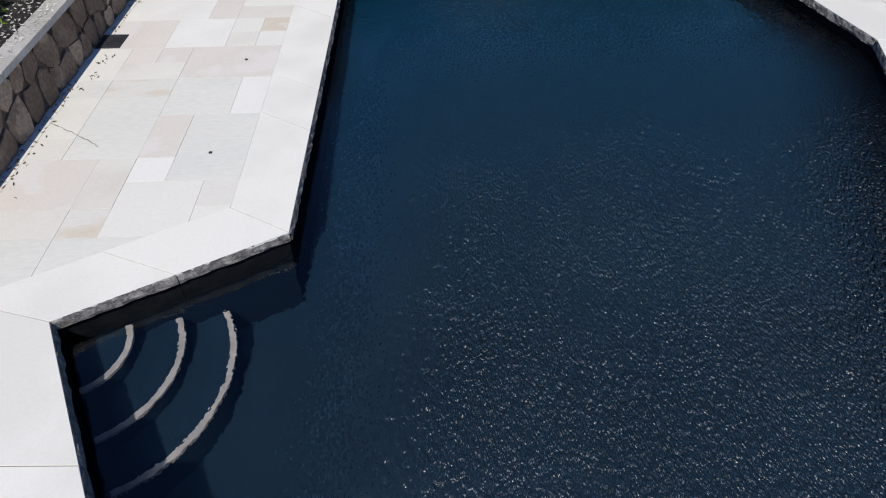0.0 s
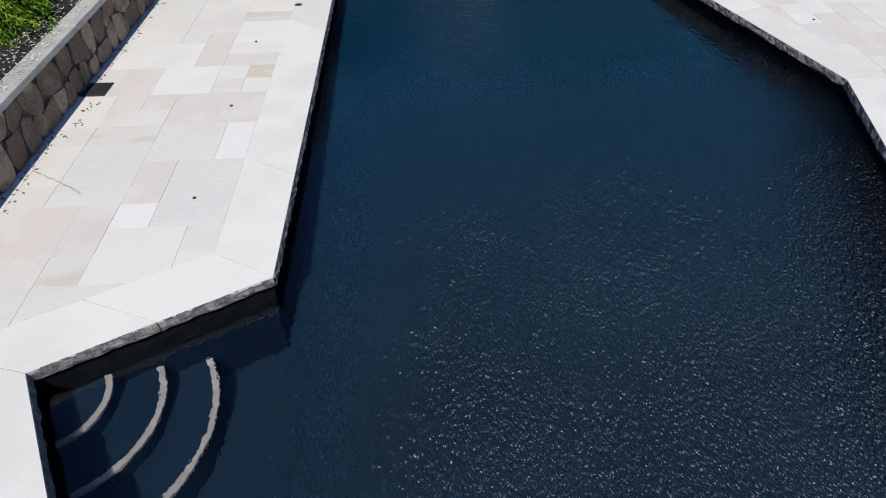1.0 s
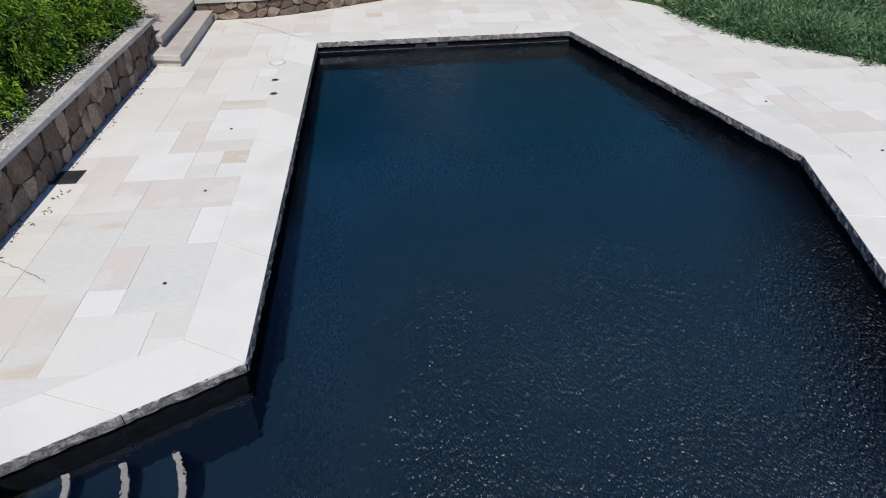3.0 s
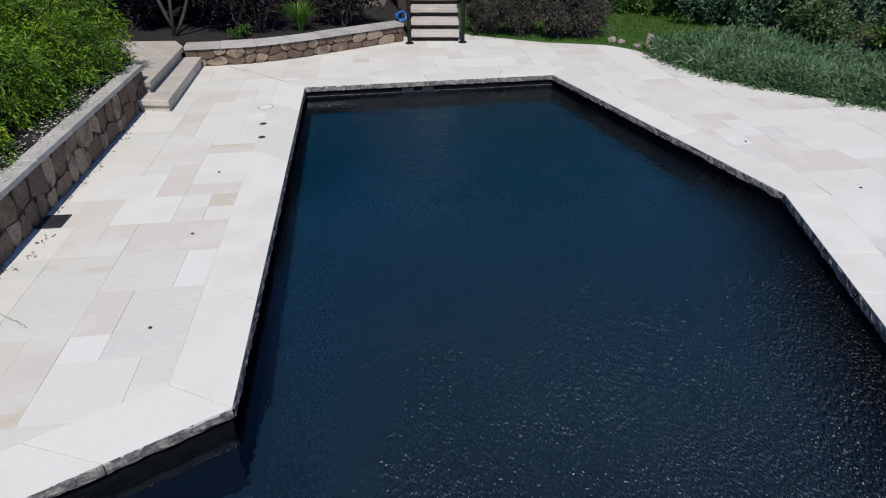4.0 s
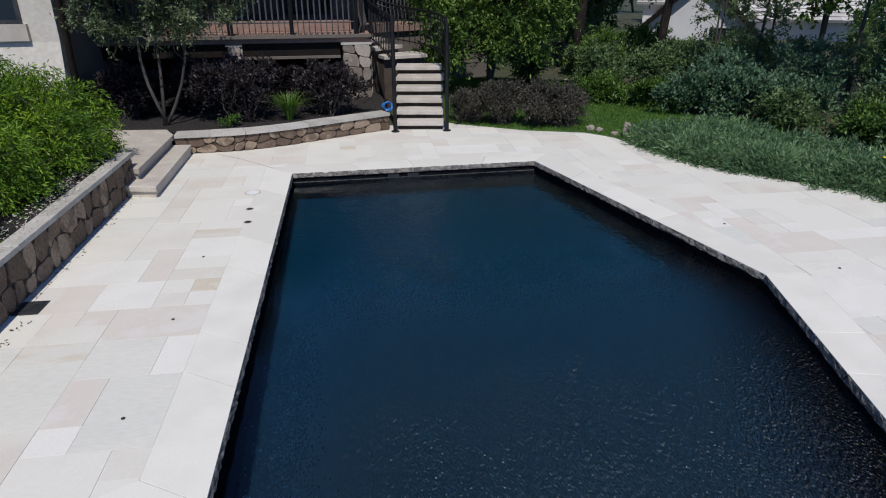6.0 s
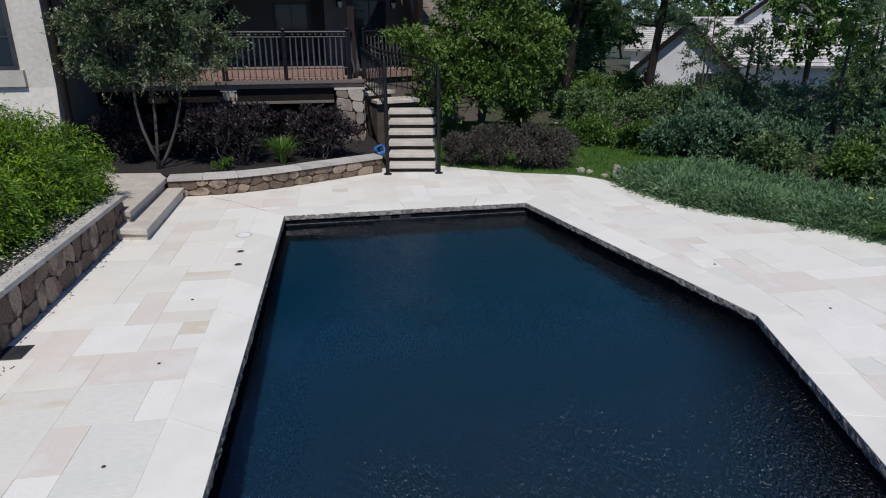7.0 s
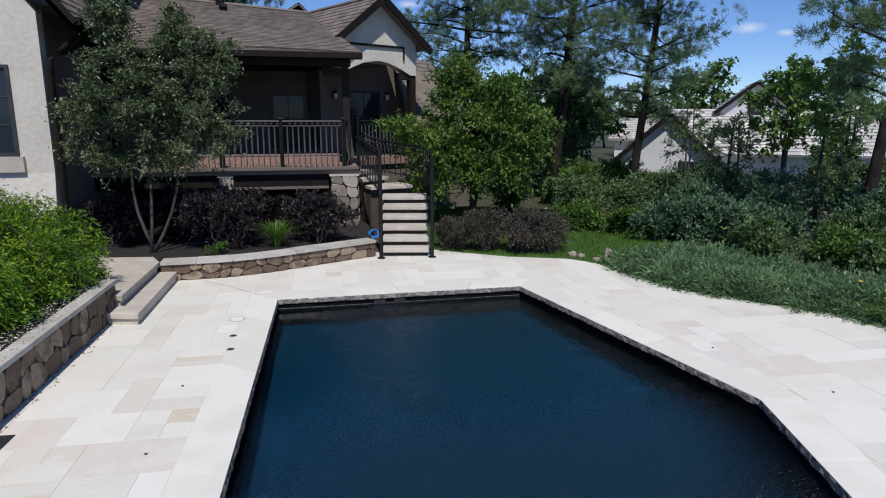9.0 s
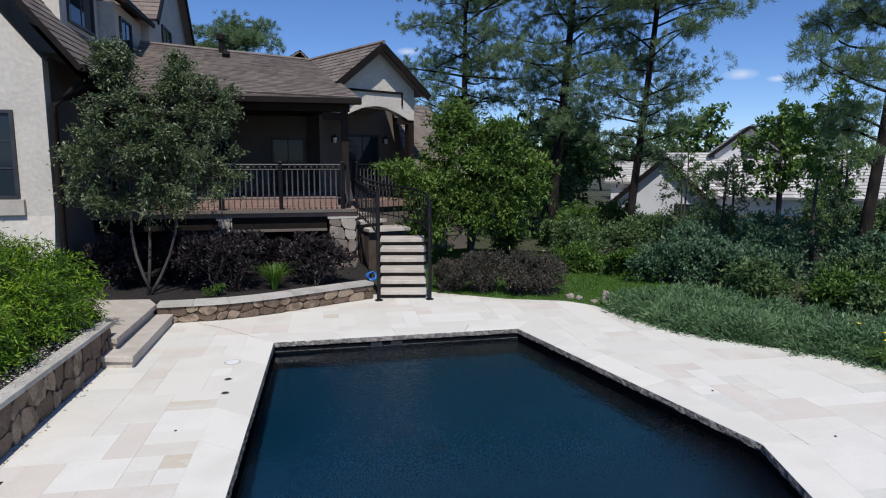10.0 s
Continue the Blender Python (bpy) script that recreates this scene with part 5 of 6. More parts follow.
stair_rail([(2.62, 12.5, 2.11), (2.74, 13.2, 2.17), (2.86, 14.0, 2.22), (2.80, 14.9, 2.27), (2.45, 15.8, 2.33), (1.95, 16.35, 2.42), (1.45, 16.6, 2.6)], (1.22, 1.6), "black wrought-iron stair railing curving up to the porch")
stair_rail([(1.52, 12.62, 2.30), (1.50, 13.3, 2.33), (1.44, 14.1, 2.38), (1.36, 14.8, 2.45), (1.27, 15.3, 2.53)], (1.38, 1.68), "black wrought-iron stair railing beside the stone pillar")

# ---- plants ----


def limb(a, b, r0, r1, rng_, bend=0.12, n=5):
    a, b = np.asarray(a, float), np.asarray(b, float)
    off = rng_.normal(size=3) * np.linalg.norm(b - a) * bend
    pts = [tuple(a + (b - a) * t + off * math.sin(math.pi * t)) for t in np.linspace(0, 1, n)]
    return pts, [r0 + (r1 - r0) * t for t in np.linspace(0, 1, n)]


def sprigs(r, spots, out, k, length, up=0.45):
    """Leaves strung along short twigs that leave each spot, outward and upward."""
    m = max(2, k // 9)
    d = out[:, None] * 0.7 + r.normal(size=(len(spots), m, 3)) * 0.6 + np.array([0, 0, up])
    d /= np.linalg.norm(d, axis=2, keepdims=True)
    t = r.uniform(0.0, 1.0, (len(spots), m, 9, 1))
    ln = length * r.uniform(0.4, 1.15, (len(spots), m, 1, 1))
    sag = np.array([0, 0, -0.35]) * t * t * ln
    p = spots[:, None, None] + d[:, :, None] * t * ln + sag + r.normal(size=(len(spots), m, 9, 3)) * 0.018
    g = d[:, :, None] * 0.5 + r.normal(size=p.shape) * 0.75 + np.array([0, 0, -0.3])
    return p.reshape(-1, 3), g.reshape(-1, 3)


def tree(base, height, crown, radii, seed, leaf, bark, count, size, label, stems=1, name="tree", clumps=60, trunk_r=0.1, spires=(), slim=0.5, loose=1.0, leans=()):
    """A broadleaf tree: trunk, limbs to clumps of leaves in a ragged crown."""
    r = np.random.default_rng(seed)
    t = thing(name, label, "tree")
    base, crown, radii = np.asarray(base, float), np.asarray(crown, float), np.asarray(radii, float)
    bm = bmesh.new()
    forks = []
    for s in range(stems):
        lean = r.normal(size=3) * np.array([0.17, 0.17, 0]) * (stems > 1)
        if leans:
            lean = np.array(leans[s])
        top = np.array([crown[0], crown[1], height * 0.86]) + lean * 1.4
        pts, rad = limb(base + lean * 0.15, top, trunk_r / stems ** 0.5, trunk_r * 0.22, r, 0.03 if stems == 1 else 0.07, 9)
        tube(pts, rad, 8, bm)
        forks += pts[3:]
    part("trunk", bm, bark, t, smooth=True)
    spots, d = lumpy(r, clumps, crown, radii * 1.0, 12, 0.3)
    for centre, size_, k in spires:
        more, dm = lumpy(r, k, centre, size_, 5, 0.2)
        spots, d = np.concatenate([spots, more]), np.concatenate([d, dm])
    where, ways = [], []
    bm = bmesh.new()
    for c, w in zip(spots, d):
        lower = [f for f in forks if f[2] < c[2] + 0.2] or forks[:1]
        f = min(lower, key=lambda p: sum((np.array(p) - c) ** 2) + 0.6 * abs(c[2] - p[2] - 0.5))
        pts, rad = limb(f, c, trunk_r * 0.14, 0.005, r, 0.1, 4)
        tube(pts, rad, 4, bm)
        k = int(count / clumps * r.uniform(0.5, 1.5))
        spread = radii.mean() * r.uniform(0.08, 0.17)
        p, g = sprigs(r, c[None], w[None], k, spread * 2.6 * loose)
        where.append(p)
        ways.append(g)
    part("branching", bm, bark, t)
    leaves("crown", np.concatenate(where), np.concatenate(ways), size, size * slim, leaf, t, r)
    return t


def shrub(base, radii, seed, leaf, count, size, label, slim=0.5, name="shrub", rise=0.0, group="", clumps=40):
    """A shrub: stems from the ground, clumps of leaves with an uneven outline."""
    r = np.random.default_rng(seed)
    t = thing(name, label, "shrub", group)
    base, radii = np.asarray(base, float), np.asarray(radii, float)
    centre = base + np.array([0, 0, radii[2] * 0.92])
    spots, d = lumpy(r, clumps, centre, radii * 0.9, 7, 0.4)
    spots[:, 2] = np.maximum(spots[:, 2], base[2] + 0.05)
    bm = bmesh.new()
    for c in spots[::2]:
        foot = base + np.array([*(r.normal(size=2) * radii[:2] * 0.15), 0])
        pts, rad = limb(foot, c, 0.016, 0.004, r, 0.1, 4)
        tube(pts, rad, 4, bm)
    part("branching", bm, M["bark"], t)
    k = max(4, count // clumps)
    where, grow = sprigs(r, spots - d * radii * 0.12, d, k, radii.mean() * 0.42, 0.6)
    where[:, 2] = np.maximum(where[:, 2], base[2] + 0.015)
    out = where - base
    ways = grow + 0.4 * out / np.linalg.norm(out, axis=1, keepdims=True) + np.array([0, 0, rise + 0.25])
    leaves("foliage", where, ways, size, size * slim, leaf, t, r)
    return t


def sprays(base, radii, seed, leaf, count, label, name, size=0.11, droop=-0.1, category="shrub", group="", lumps=14, shell=0.6, wide=0.3, plume=0.17, each=14, splay=0.5):
    """Feathery evergreen growth: plumes of leaflets along outward twigs over a mound."""
    r = np.random.default_rng(seed)
    t = thing(name, label, category, group)
    base, radii = np.asarray(base, float), np.asarray(radii, float)
    n = count // each
    tips, d = lumpy(r, n, base, radii, lumps, shell)
    keep = tips[:, 2] > base[2] + 0.02
    tips, d = tips[keep], d[keep]
    n = len(tips)
    run = d + r.normal(size=(n, 3)) * 0.4 + np.array([0, 0, droop])
    run /= np.linalg.norm(run, axis=1, keepdims=True)
    ln = plume * r.uniform(0.6, 1.25, (n, 1, 1))
    u = r.uniform(0, 1, (n, each, 1))
    f = (u * 1.5 - 1.0) * ln
    arch = np.array([0, 0, -1.0]) * (u ** 2) * ln * 0.45
    side = r.normal(size=(n, each, 3)) * (1 - 0.8 * u) * ln * 0.16
    where = (tips[:, None] + run[:, None] * f + arch + side).reshape(-1, 3)
    ways = (run[:, None] * 0.9 + r.normal(size=(n, each, 3)) * splay + np.array([0, 0, -0.25]) * u).reshape(-1, 3)
    where[:, 2] = np.maximum(where[:, 2], base[2] + 0.012)
    bm = bmesh.new()
    for q in range(0, min(n, 260), 4):
        pts, rad = limb(base + np.array([*(r.normal(size=2) * radii[:2] * 0.25), 0.0]), tips[q], 0.014, 0.003, r, 0.06, 4)
        tube(pts, rad, 4, bm)
    part("branching", bm, M["bark"], t)
    leaves("foliage", where, ways, size, size * wide, leaf, t, r, 0.1)
    return t


def pine(base, height, seed, label, first=2.5, reach=3.0, lean=(0.3, 0.0), trunk_r=0.2, tufts=900, needle=0.20, boughs=()):
    """A ponderosa-like pine: bare lower trunk, crooked limbs, rounded pads of long needles."""
    r = np.random.default_rng(seed)
    t = thing("pine_tree", label, "tree", "pine trees")
    base = np.asarray(base, float)
    axis = [base + np.array([lean[0] * s + 0.1 * math.sin(3 * s), lean[1] * s, 0]) + np.array([0, 0, height * s]) for s in np.linspace(0, 1, 12)]
    part("trunk", tube([tuple(p) for p in axis], [trunk_r * (1 - 0.85 * s) for s in np.linspace(0, 1, 12)], 10), M["pinebark"], t, smooth=True)

    def on_trunk(z):
        s = min(max(z / height, 0), 0.999)
        i = min(int(s * 11), 10)
        return axis[i] + (axis[i + 1] - axis[i]) * (s * 11 - i)

    bm = bmesh.new()
    spots, outs = [], []

    def bough(foot, tip, k):
        """One limb with side twigs, each ending in a rounded pad of tufts."""
        long = np.linalg.norm(tip - foot)
        pts, rad = limb(foot, tip, 0.05 * trunk_r / 0.2, 0.012, r, 0.10, 7)
        tube(pts, rad, 5, bm)
        pads = []
        for u0 in (0.42, 0.58, 0.72, 0.86, 1.0, 1.0):
            j = min(int(u0 * 6), 5)
            p = np.array(pts[j]) + (np.array(pts[j + 1]) - np.array(pts[j])) * (u0 * 6 - j)
            c = p + r.normal(size=3) * np.array([0.26, 0.26, 0.12]) * (0.5 + 0.28 * long) + np.array([0, 0, 0.10])
            twig, rt = limb(p, c, 0.014, 0.005, r, 0.12, 4)
            tube(twig, rt, 3, bm)
            pads.append(c)
        wide = needle * r.uniform(1.3, 2.2, len(pads))
        for q in range(k):
            c, w = pads[q % len(pads)], wide[q % len(pads)]
            d = r.normal(size=3)
            d /= np.linalg.norm(d)
            o = d * np.array([1.25, 1.25, 0.62]) * w * r.uniform(0.45, 1.0)
            spots.append(c + o)
            outs.append(d + np.array([0, 0, 0.35]))

    limbs = int((height - first) * 6.0)
    for q in range(limbs):
        z = first + (height - first) * (q + r.uniform(0, 1)) / limbs
        a = q * 2.4 + r.uniform(-0.5, 0.5)
        long = reach * (0.35 + 0.65 * math.sin(math.pi * min(1, 0.18 + 0.82 * (1 - (z - first) / (height - first))))) * r.uniform(0.45, 1.15)
        foot = on_trunk(z)
        bough(foot, foot + np.array([math.cos(a) * long, math.sin(a) * long, long * r.uniform(-0.12, 0.4)]), max(6, int(tufts / limbs * long / reach * (2.1 if z < 12.3 else 0.7))))
    for z, dx, dy, dz, k in boughs:
        foot = on_trunk(z)
        bough(foot, foot + np.array([dx, dy, dz]), k)
    part("branching", bm, M["pinebark"], t)
    spots, outs = np.array(spots), np.array(outs)
    nn = 26
    ways = (outs[:, None] * 0.75 + r.normal(size=(len(spots), nn, 3)) * 0.62).reshape(-1, 3)
    where = (spots[:, None] + r.normal(size=(len(spots), nn, 3)) * 0.03).reshape(-1, 3)
    leaves("crown", where, ways, needle * 0.70, needle * 0.066, M["needle"], t, r, 0.1)
    return t


# hedge on the planter
for q, (x, y, rx, ry, rz) in enumerate(((-4.15, 6.1, 1.08, 0.95, 1.45), (-4.12, 7.4, 1.12, 0.95, 1.54), (-4.05, 8.7, 1.2, 0.95, 1.58), (-4.05, 9.75, 1.2, 0.9, 1.56), (-4.4, 5.0, 0.9, 0.8, 1.15), (-5.4, 7.5, 1.2, 1.6, 1.6), (-5.4, 9.6, 1.2, 1.5, 1.72))):
    sprays((x - 0.16, y, 0.54), (rx, ry, rz), 40 + q, M["hedge"], 56000 if q < 5 else 24000, "bright green feathery evergreen shrub on the planter", "evergreen_shrub", 0.072, -0.5, group="planter evergreens", wide=0.22, lumps=26, shell=0.62, plume=0.24, each=18, splay=0.42)

# ornamental pear before the house
tree((-3.05, 12.62, 0.33), 5.2, (-2.85, 12.6, 3.35), (1.45, 1.05, 1.25), 5, M["pear"], M["bark"], 19000, 0.08, "ornamental pear tree with grey-green leaves and slim grey stems", 3, "pear_tree", 150, 0.062, [((-3.45, 12.6, 4.75), (0.36, 0.34, 0.62), 44), ((-2.3, 12.6, 4.45), (0.42, 0.4, 0.6), 42), ((-1.6, 12.55, 4.0), (0.36, 0.4, 0.6), 34), ((-4.05, 12.6, 3.0), (0.5, 0.4, 0.9), 28), ((-1.75, 12.5, 2.7), (0.6, 0.5, 0.6), 26), ((-2.6, 12.5, 2.3), (0.9, 0.5, 0.4), 24), ((-3.7, 12.5, 2.25), (0.5, 0.4, 0.4), 14)], 0.42, 0.8, ((-0.32, 0.0, 0.0), (-0.02, 0.05, 0.0), (0.16, 0.1, 0.0)))
# rounded bright tree beyond the stairs
tree((4.7, 17.0, -0.07), 4.5, (4.9, 17.0, 2.3), (1.9, 1.6, 1.75), 6, M["maple"], M["bark"], 25000, 0.145, "rounded bright green leafy tree behind the stairs", 3, "garden_tree", 170, 0.10, [((4.3, 17.0, 3.9), (0.8, 0.7, 0.7), 18), ((5.6, 17.0, 3.5), (0.8, 0.7, 0.8), 18), ((3.1, 16.7, 2.5), (0.8, 0.6, 0.7), 18), ((6.6, 17.1, 2.3), (0.6, 0.6, 0.9), 15), ((3.5, 16.8, 1.3), (0.7, 0.5, 0.5), 12)], 0.36, 1.15)

# dark shrubs in the bed and beside the stairs
for q, (x, y, rx, ry, rz, z) in enumerate(((-1.68, 12.85, 0.82, 0.7, 0.58, 0.33), (0.22, 13.15, 0.66, 0.6, 0.52, 0.33), (-2.6, 14.3, 0.7, 0.6, 0.5, 0.33), (-0.6, 14.5, 0.6, 0.5, 0.35, 0.33), (-4.0, 13.6, 0.6, 0.5, 0.5, 0.33))):
    shrub((x, y, z), (rx * 1.34, ry * 1.2, rz * 1.32), 60 + q, M["barberry"], 13000, 0.078, "dark purple-brown barberry shrub in the shaded bed", 0.5, "barberry_shrub", 0.3, "barberries", 100)
for q, (x, y, rx, ry, rz) in enumerate(((3.25, 13.4, 0.5, 0.5, 0.36), (3.95, 12.95, 0.62, 0.55, 0.5), (4.7, 12.6, 0.5, 0.5, 0.44), (5.2, 12.4, 0.58, 0.5, 0.47))):
    shrub((x, y, -0.02), (rx * 1.32, ry * 1.2, rz * 1.28), 70 + q, M["barberry2"], 15000, 0.05, "brown-green barberry shrub at the edge of the terrace", 0.5, "barberry_shrub", 0.3, "barberries", 100)

# strap-leaved clump and low plants by the curved wall
def strap_clump(x, y, z, h, seed, label, n=110, spread=0.45):
    r = np.random.default_rng(seed)
    t = thing("daylily", label, "plant", "daylilies")
    bm = bmesh.new()
    for q in range(n):
        a = r.uniform(0, 2 * math.pi)
        ln, out = h * r.uniform(0.6, 1.1), spread * r.uniform(0.2, 1.1)
        d, w = np.array([math.cos(a), math.sin(a), 0]), 0.011
        side = np.array([-math.sin(a), math.cos(a), 0]) * w
        prev = None
        for s in np.linspace(0, 1, 5):
            p = np.array([x, y, z]) + d * (0.06 + out * s ** 1.5) + np.array([0, 0, ln * (s - 0.45 * s ** 3)])
            now = [bm.verts.new(p + side * (1 - 0.85 * s)), bm.verts.new(p - side * (1 - 0.85 * s))]
            if prev:
                bm.faces.new((prev[0], prev[1], now[1], now[0]))
            prev = now
    part("foliage", bm, M["daylily"], t)
    return t


shrub((2.75, 17.1, -0.05), (0.8, 0.55, 0.85), 82, M["shrubgreen"], 7000, 0.08, "bright green shrub between the stairs and the porch", 0.5, "shrub", 0.1, "garden shrubs", 50)
strap_clump(-0.66, 12.72, 0.33, 0.92, 3, "green strap-leaved daylily clump in the bed", 230, 0.5)
strap_clump(8.35, 6.55, -0.03, 0.5, 4, "green daylily clump with yellow flowers by the paving", 120, 0.5)
strap_clump(6.15, 10.75, -0.03, 0.3, 5, "small green clump with yellow flowers by the rocks", 60, 0.25)
shrub((-1.75, 12.25, 0.33), (0.28, 0.2, 0.13), 81, M["shrubgreen"], 900, 0.05, "low bright green plant in the mulch bed", 0.6, "groundcover_plant", 0.2, "", 14)
for x, y, z in ((8.25, 6.6, 0.5), (8.45, 6.7, 0.45), (8.15, 6.5, 0.42), (6.05, 10.62, 0.2), (6.2, 10.7, 0.26), (8.5, 7.3, 0.45)):
    fl = thing("yellow_flower", "small yellow flower on a thin stem", "flower", "yellow flowers")
    part("stem", tube([(x, y, -0.03), (x, y, z)], 0.004, 4), M["daylily"], fl)
    bm = bmesh.new()
    for k in range(6):
        a = k * math.pi / 3
        c = Vector((x, y, z))
        d = Vector((math.cos(a), math.sin(a), 0.5)) * 0.04
        sd = Vector((-math.sin(a), math.cos(a), 0)) * 0.014
        bm.faces.new([bm.verts.new(v) for v in (c, c + d * 0.6 + sd, c + d, c + d * 0.6 - sd)])
    part("blossom", bm, M["petal"], fl)

# lawn and juniper bed
LAWN = [(2.75, 13.35), (3.15, 13.02), (4.3, 12.2), (5.46, 11.75), (5.88, 11.2), (6.0, 10.6), (8.0, 9.0), (9.6, 9.0), (9.8, 14.0), (8.2, 18.5), (5.5, 20.0), (2.6, 20.0), (2.9, 16.4)]
bm = slab_bm(LAWN, -0.09, 0.006)
tagged(part("lawn", bm, M["lawn"]), "mown green lawn beside the terrace", "lawn", kind="structure")
r = np.random.default_rng(9)
pts = r.uniform((2.8, 9.0), (9.8, 20.0), (90000, 2))
inside = np.zeros(len(pts), bool)
for (ax, ay), (bx, by) in zip(LAWN, LAWN[1:] + LAWN[:1]):
    cross = (ay > pts[:, 1]) != (by > pts[:, 1])
    inside ^= cross & (pts[:, 0] < (bx - ax) * (pts[:, 1] - ay) / ((by - ay) or 1e-9) + ax)
pts = pts[inside]
tagged(leaves("lawn_grass", np.c_[pts, np.full(len(pts), 0.004)], r.normal(size=(len(pts), 3)) * 0.45 + np.array([0, 0, 1]), 0.06, 0.012, M["grass"], None, r), "short green lawn grass blades", "grass", kind="stuff")
bm = slab_bm([(6.0, 10.55), (6.42, 8.98), (7.28, 7.9), (7.98, 7.12), (8.2, 6.4), (9.0, 4.5), (12.5, 4.5), (14, 9.5), (14, 12.0), (9.0, 9.9)], -0.08, 0.012)
tagged(part("juniper_bed", bm, M["soil"]), "mulch bed under the spreading junipers", "soil", kind="structure")
bed_at, bed_long = along([(6.0, 10.5), (6.42, 8.98), (7.28, 7.9), (7.98, 7.12), (8.25, 6.3), (8.7, 5.2)])
for q in range(12):
    p, out = bed_at(bed_long * (q + 0.2) / 12)
    p = p - out * (0.62 + 0.1 * math.sin(q * 2.3))
    sprays((p.x, p.y, 0.0), (0.74, 0.72, 0.46 + 0.08 * math.sin(q * 1.7)), 90 + q, M["juniper"], 22000, "low spreading blue-green juniper beside the terrace", "juniper", 0.105, 0.30, group="spreading junipers", lumps=26, wide=0.17, plume=0.46, each=22, splay=0.36)
for q in range(9):
    p, out = bed_at(bed_long * (q + 0.5) / 9)
    p = p - out * (1.55 + 0.15 * math.sin(q * 1.9))
    sprays((p.x, p.y, 0.0), (0.85, 0.8, 0.52 + 0.06 * math.sin(q)), 110 + q, M["juniper"], 14000, "low spreading blue-green juniper beside the terrace", "juniper", 0.105, 0.30, group="spreading junipers", lumps=26, wide=0.17, plume=0.46, each=22, splay=0.36)

# rocks at the lawn's corner
def rock(x, y, z, sx, sy, sz, seed):
    r = random.Random(seed)
    bm = bmesh.new()
    bmesh.ops.create_icosphere(bm, subdivisions=2, radius=1)
    for v in bm.verts:
        k = 0.85 + 0.3 * noise.noise(v.co * 1.7 + Vector((seed, 0, 0)))
        v.co = Vector((x + v.co.x * sx * k, y + v.co.y * sy * k, z + max(v.co.z, -0.7) * sz * k))
    return tagged(part("garden_rock", bm, M["rock"]), "weathered tan garden rock at the edge of the lawn", "rock", "garden rocks")


rock(5.65, 11.9, 0.05, 0.13, 0.1, 0.09, 3)
rock(5.80, 11.75, 0.04, 0.1, 0.09, 0.07, 4)
rock(6.12, 11.15, 0.13, 0.10, 0.10, 0.24, 5)
rock(5.98, 11.4, 0.03, 0.12, 0.1, 0.06, 6)
rock(5.35, 14.2, 0.25, 0.3, 0.22, 0.3, 7)
rock(8.3, 9.8, 0.12, 0.35, 0.15, 0.12, 8)

# blue hose by the stairs
hose = thing("garden_hose", "coiled bright blue garden hose by the stairs", "hose")
for q in range(4):
    ring_pts = [(1.42 + (0.085 + 0.012 * q) * math.cos(a + q), 13.02 + 0.035 * q + 0.03 * math.sin(2 * a + q), 0.47 + (0.10 - 0.015 * q) * math.sin(a + q)) for a in np.linspace(0, 2 * math.pi, 18)]
    part("coil", tube(ring_pts, 0.016, 6), M["blue"], hose)
part("hose_post", tube([(1.40, 13.12, 0.0), (1.40, 13.12, 0.62)], 0.02, 6), M["iron"], hose)

# pines
pine((8.85, 21.0, -0.07), 17.0, 201, "tall dark green pine with a bare lower trunk", 3.6, 3.4, (1.3, 0.3), 0.19, 5400, 0.25)
pine((11.45, 20.0, -0.07), 16.0, 202, "tall dark green pine leaning slightly by the shrubs", 2.8, 3.4, (1.5, 0.2), 0.16, 4500, 0.25)
pine((12.2, 11.0, -0.07), 10.5, 203, "dark-trunked pine with open crooked branches", 6.6, 2.8, (1.3, 0.3), 0.15, 2200, 0.2,
     ((4.6, -1.9, 0.0, 0.6, 142), (4.9, -1.2, -0.3, 0.3, 130), (5.6, -1.7, 0.2, 0.4, 142), (5.8, -0.8, 0.3, 0.4, 130), (3.8, -0.9, 0.3, 0.35, 111), (3.5, -0.6, 0.5, 0.3, 99), (2.9, -1.3, -0.1, 0.25, 40), (4.3, 1.1, 0.2, 0.4, 99), (5.2, 1.3, -0.2, 0.3, 99), (6.1, -1.5, -0.2, 0.3, 124)))
pine((7.0, 27.0, -0.07), 13.0, 204, "dark green pine behind the garden", 2.5, 3.2, (0.2, 0.3), 0.22, 2400, 0.3)
pine((-3.6, 37.0, -0.07), 10.6, 205, "dark green pine behind the house roof", 6.5, 2.2, (0.2, 0.0), 0.25, 1500, 0.32)

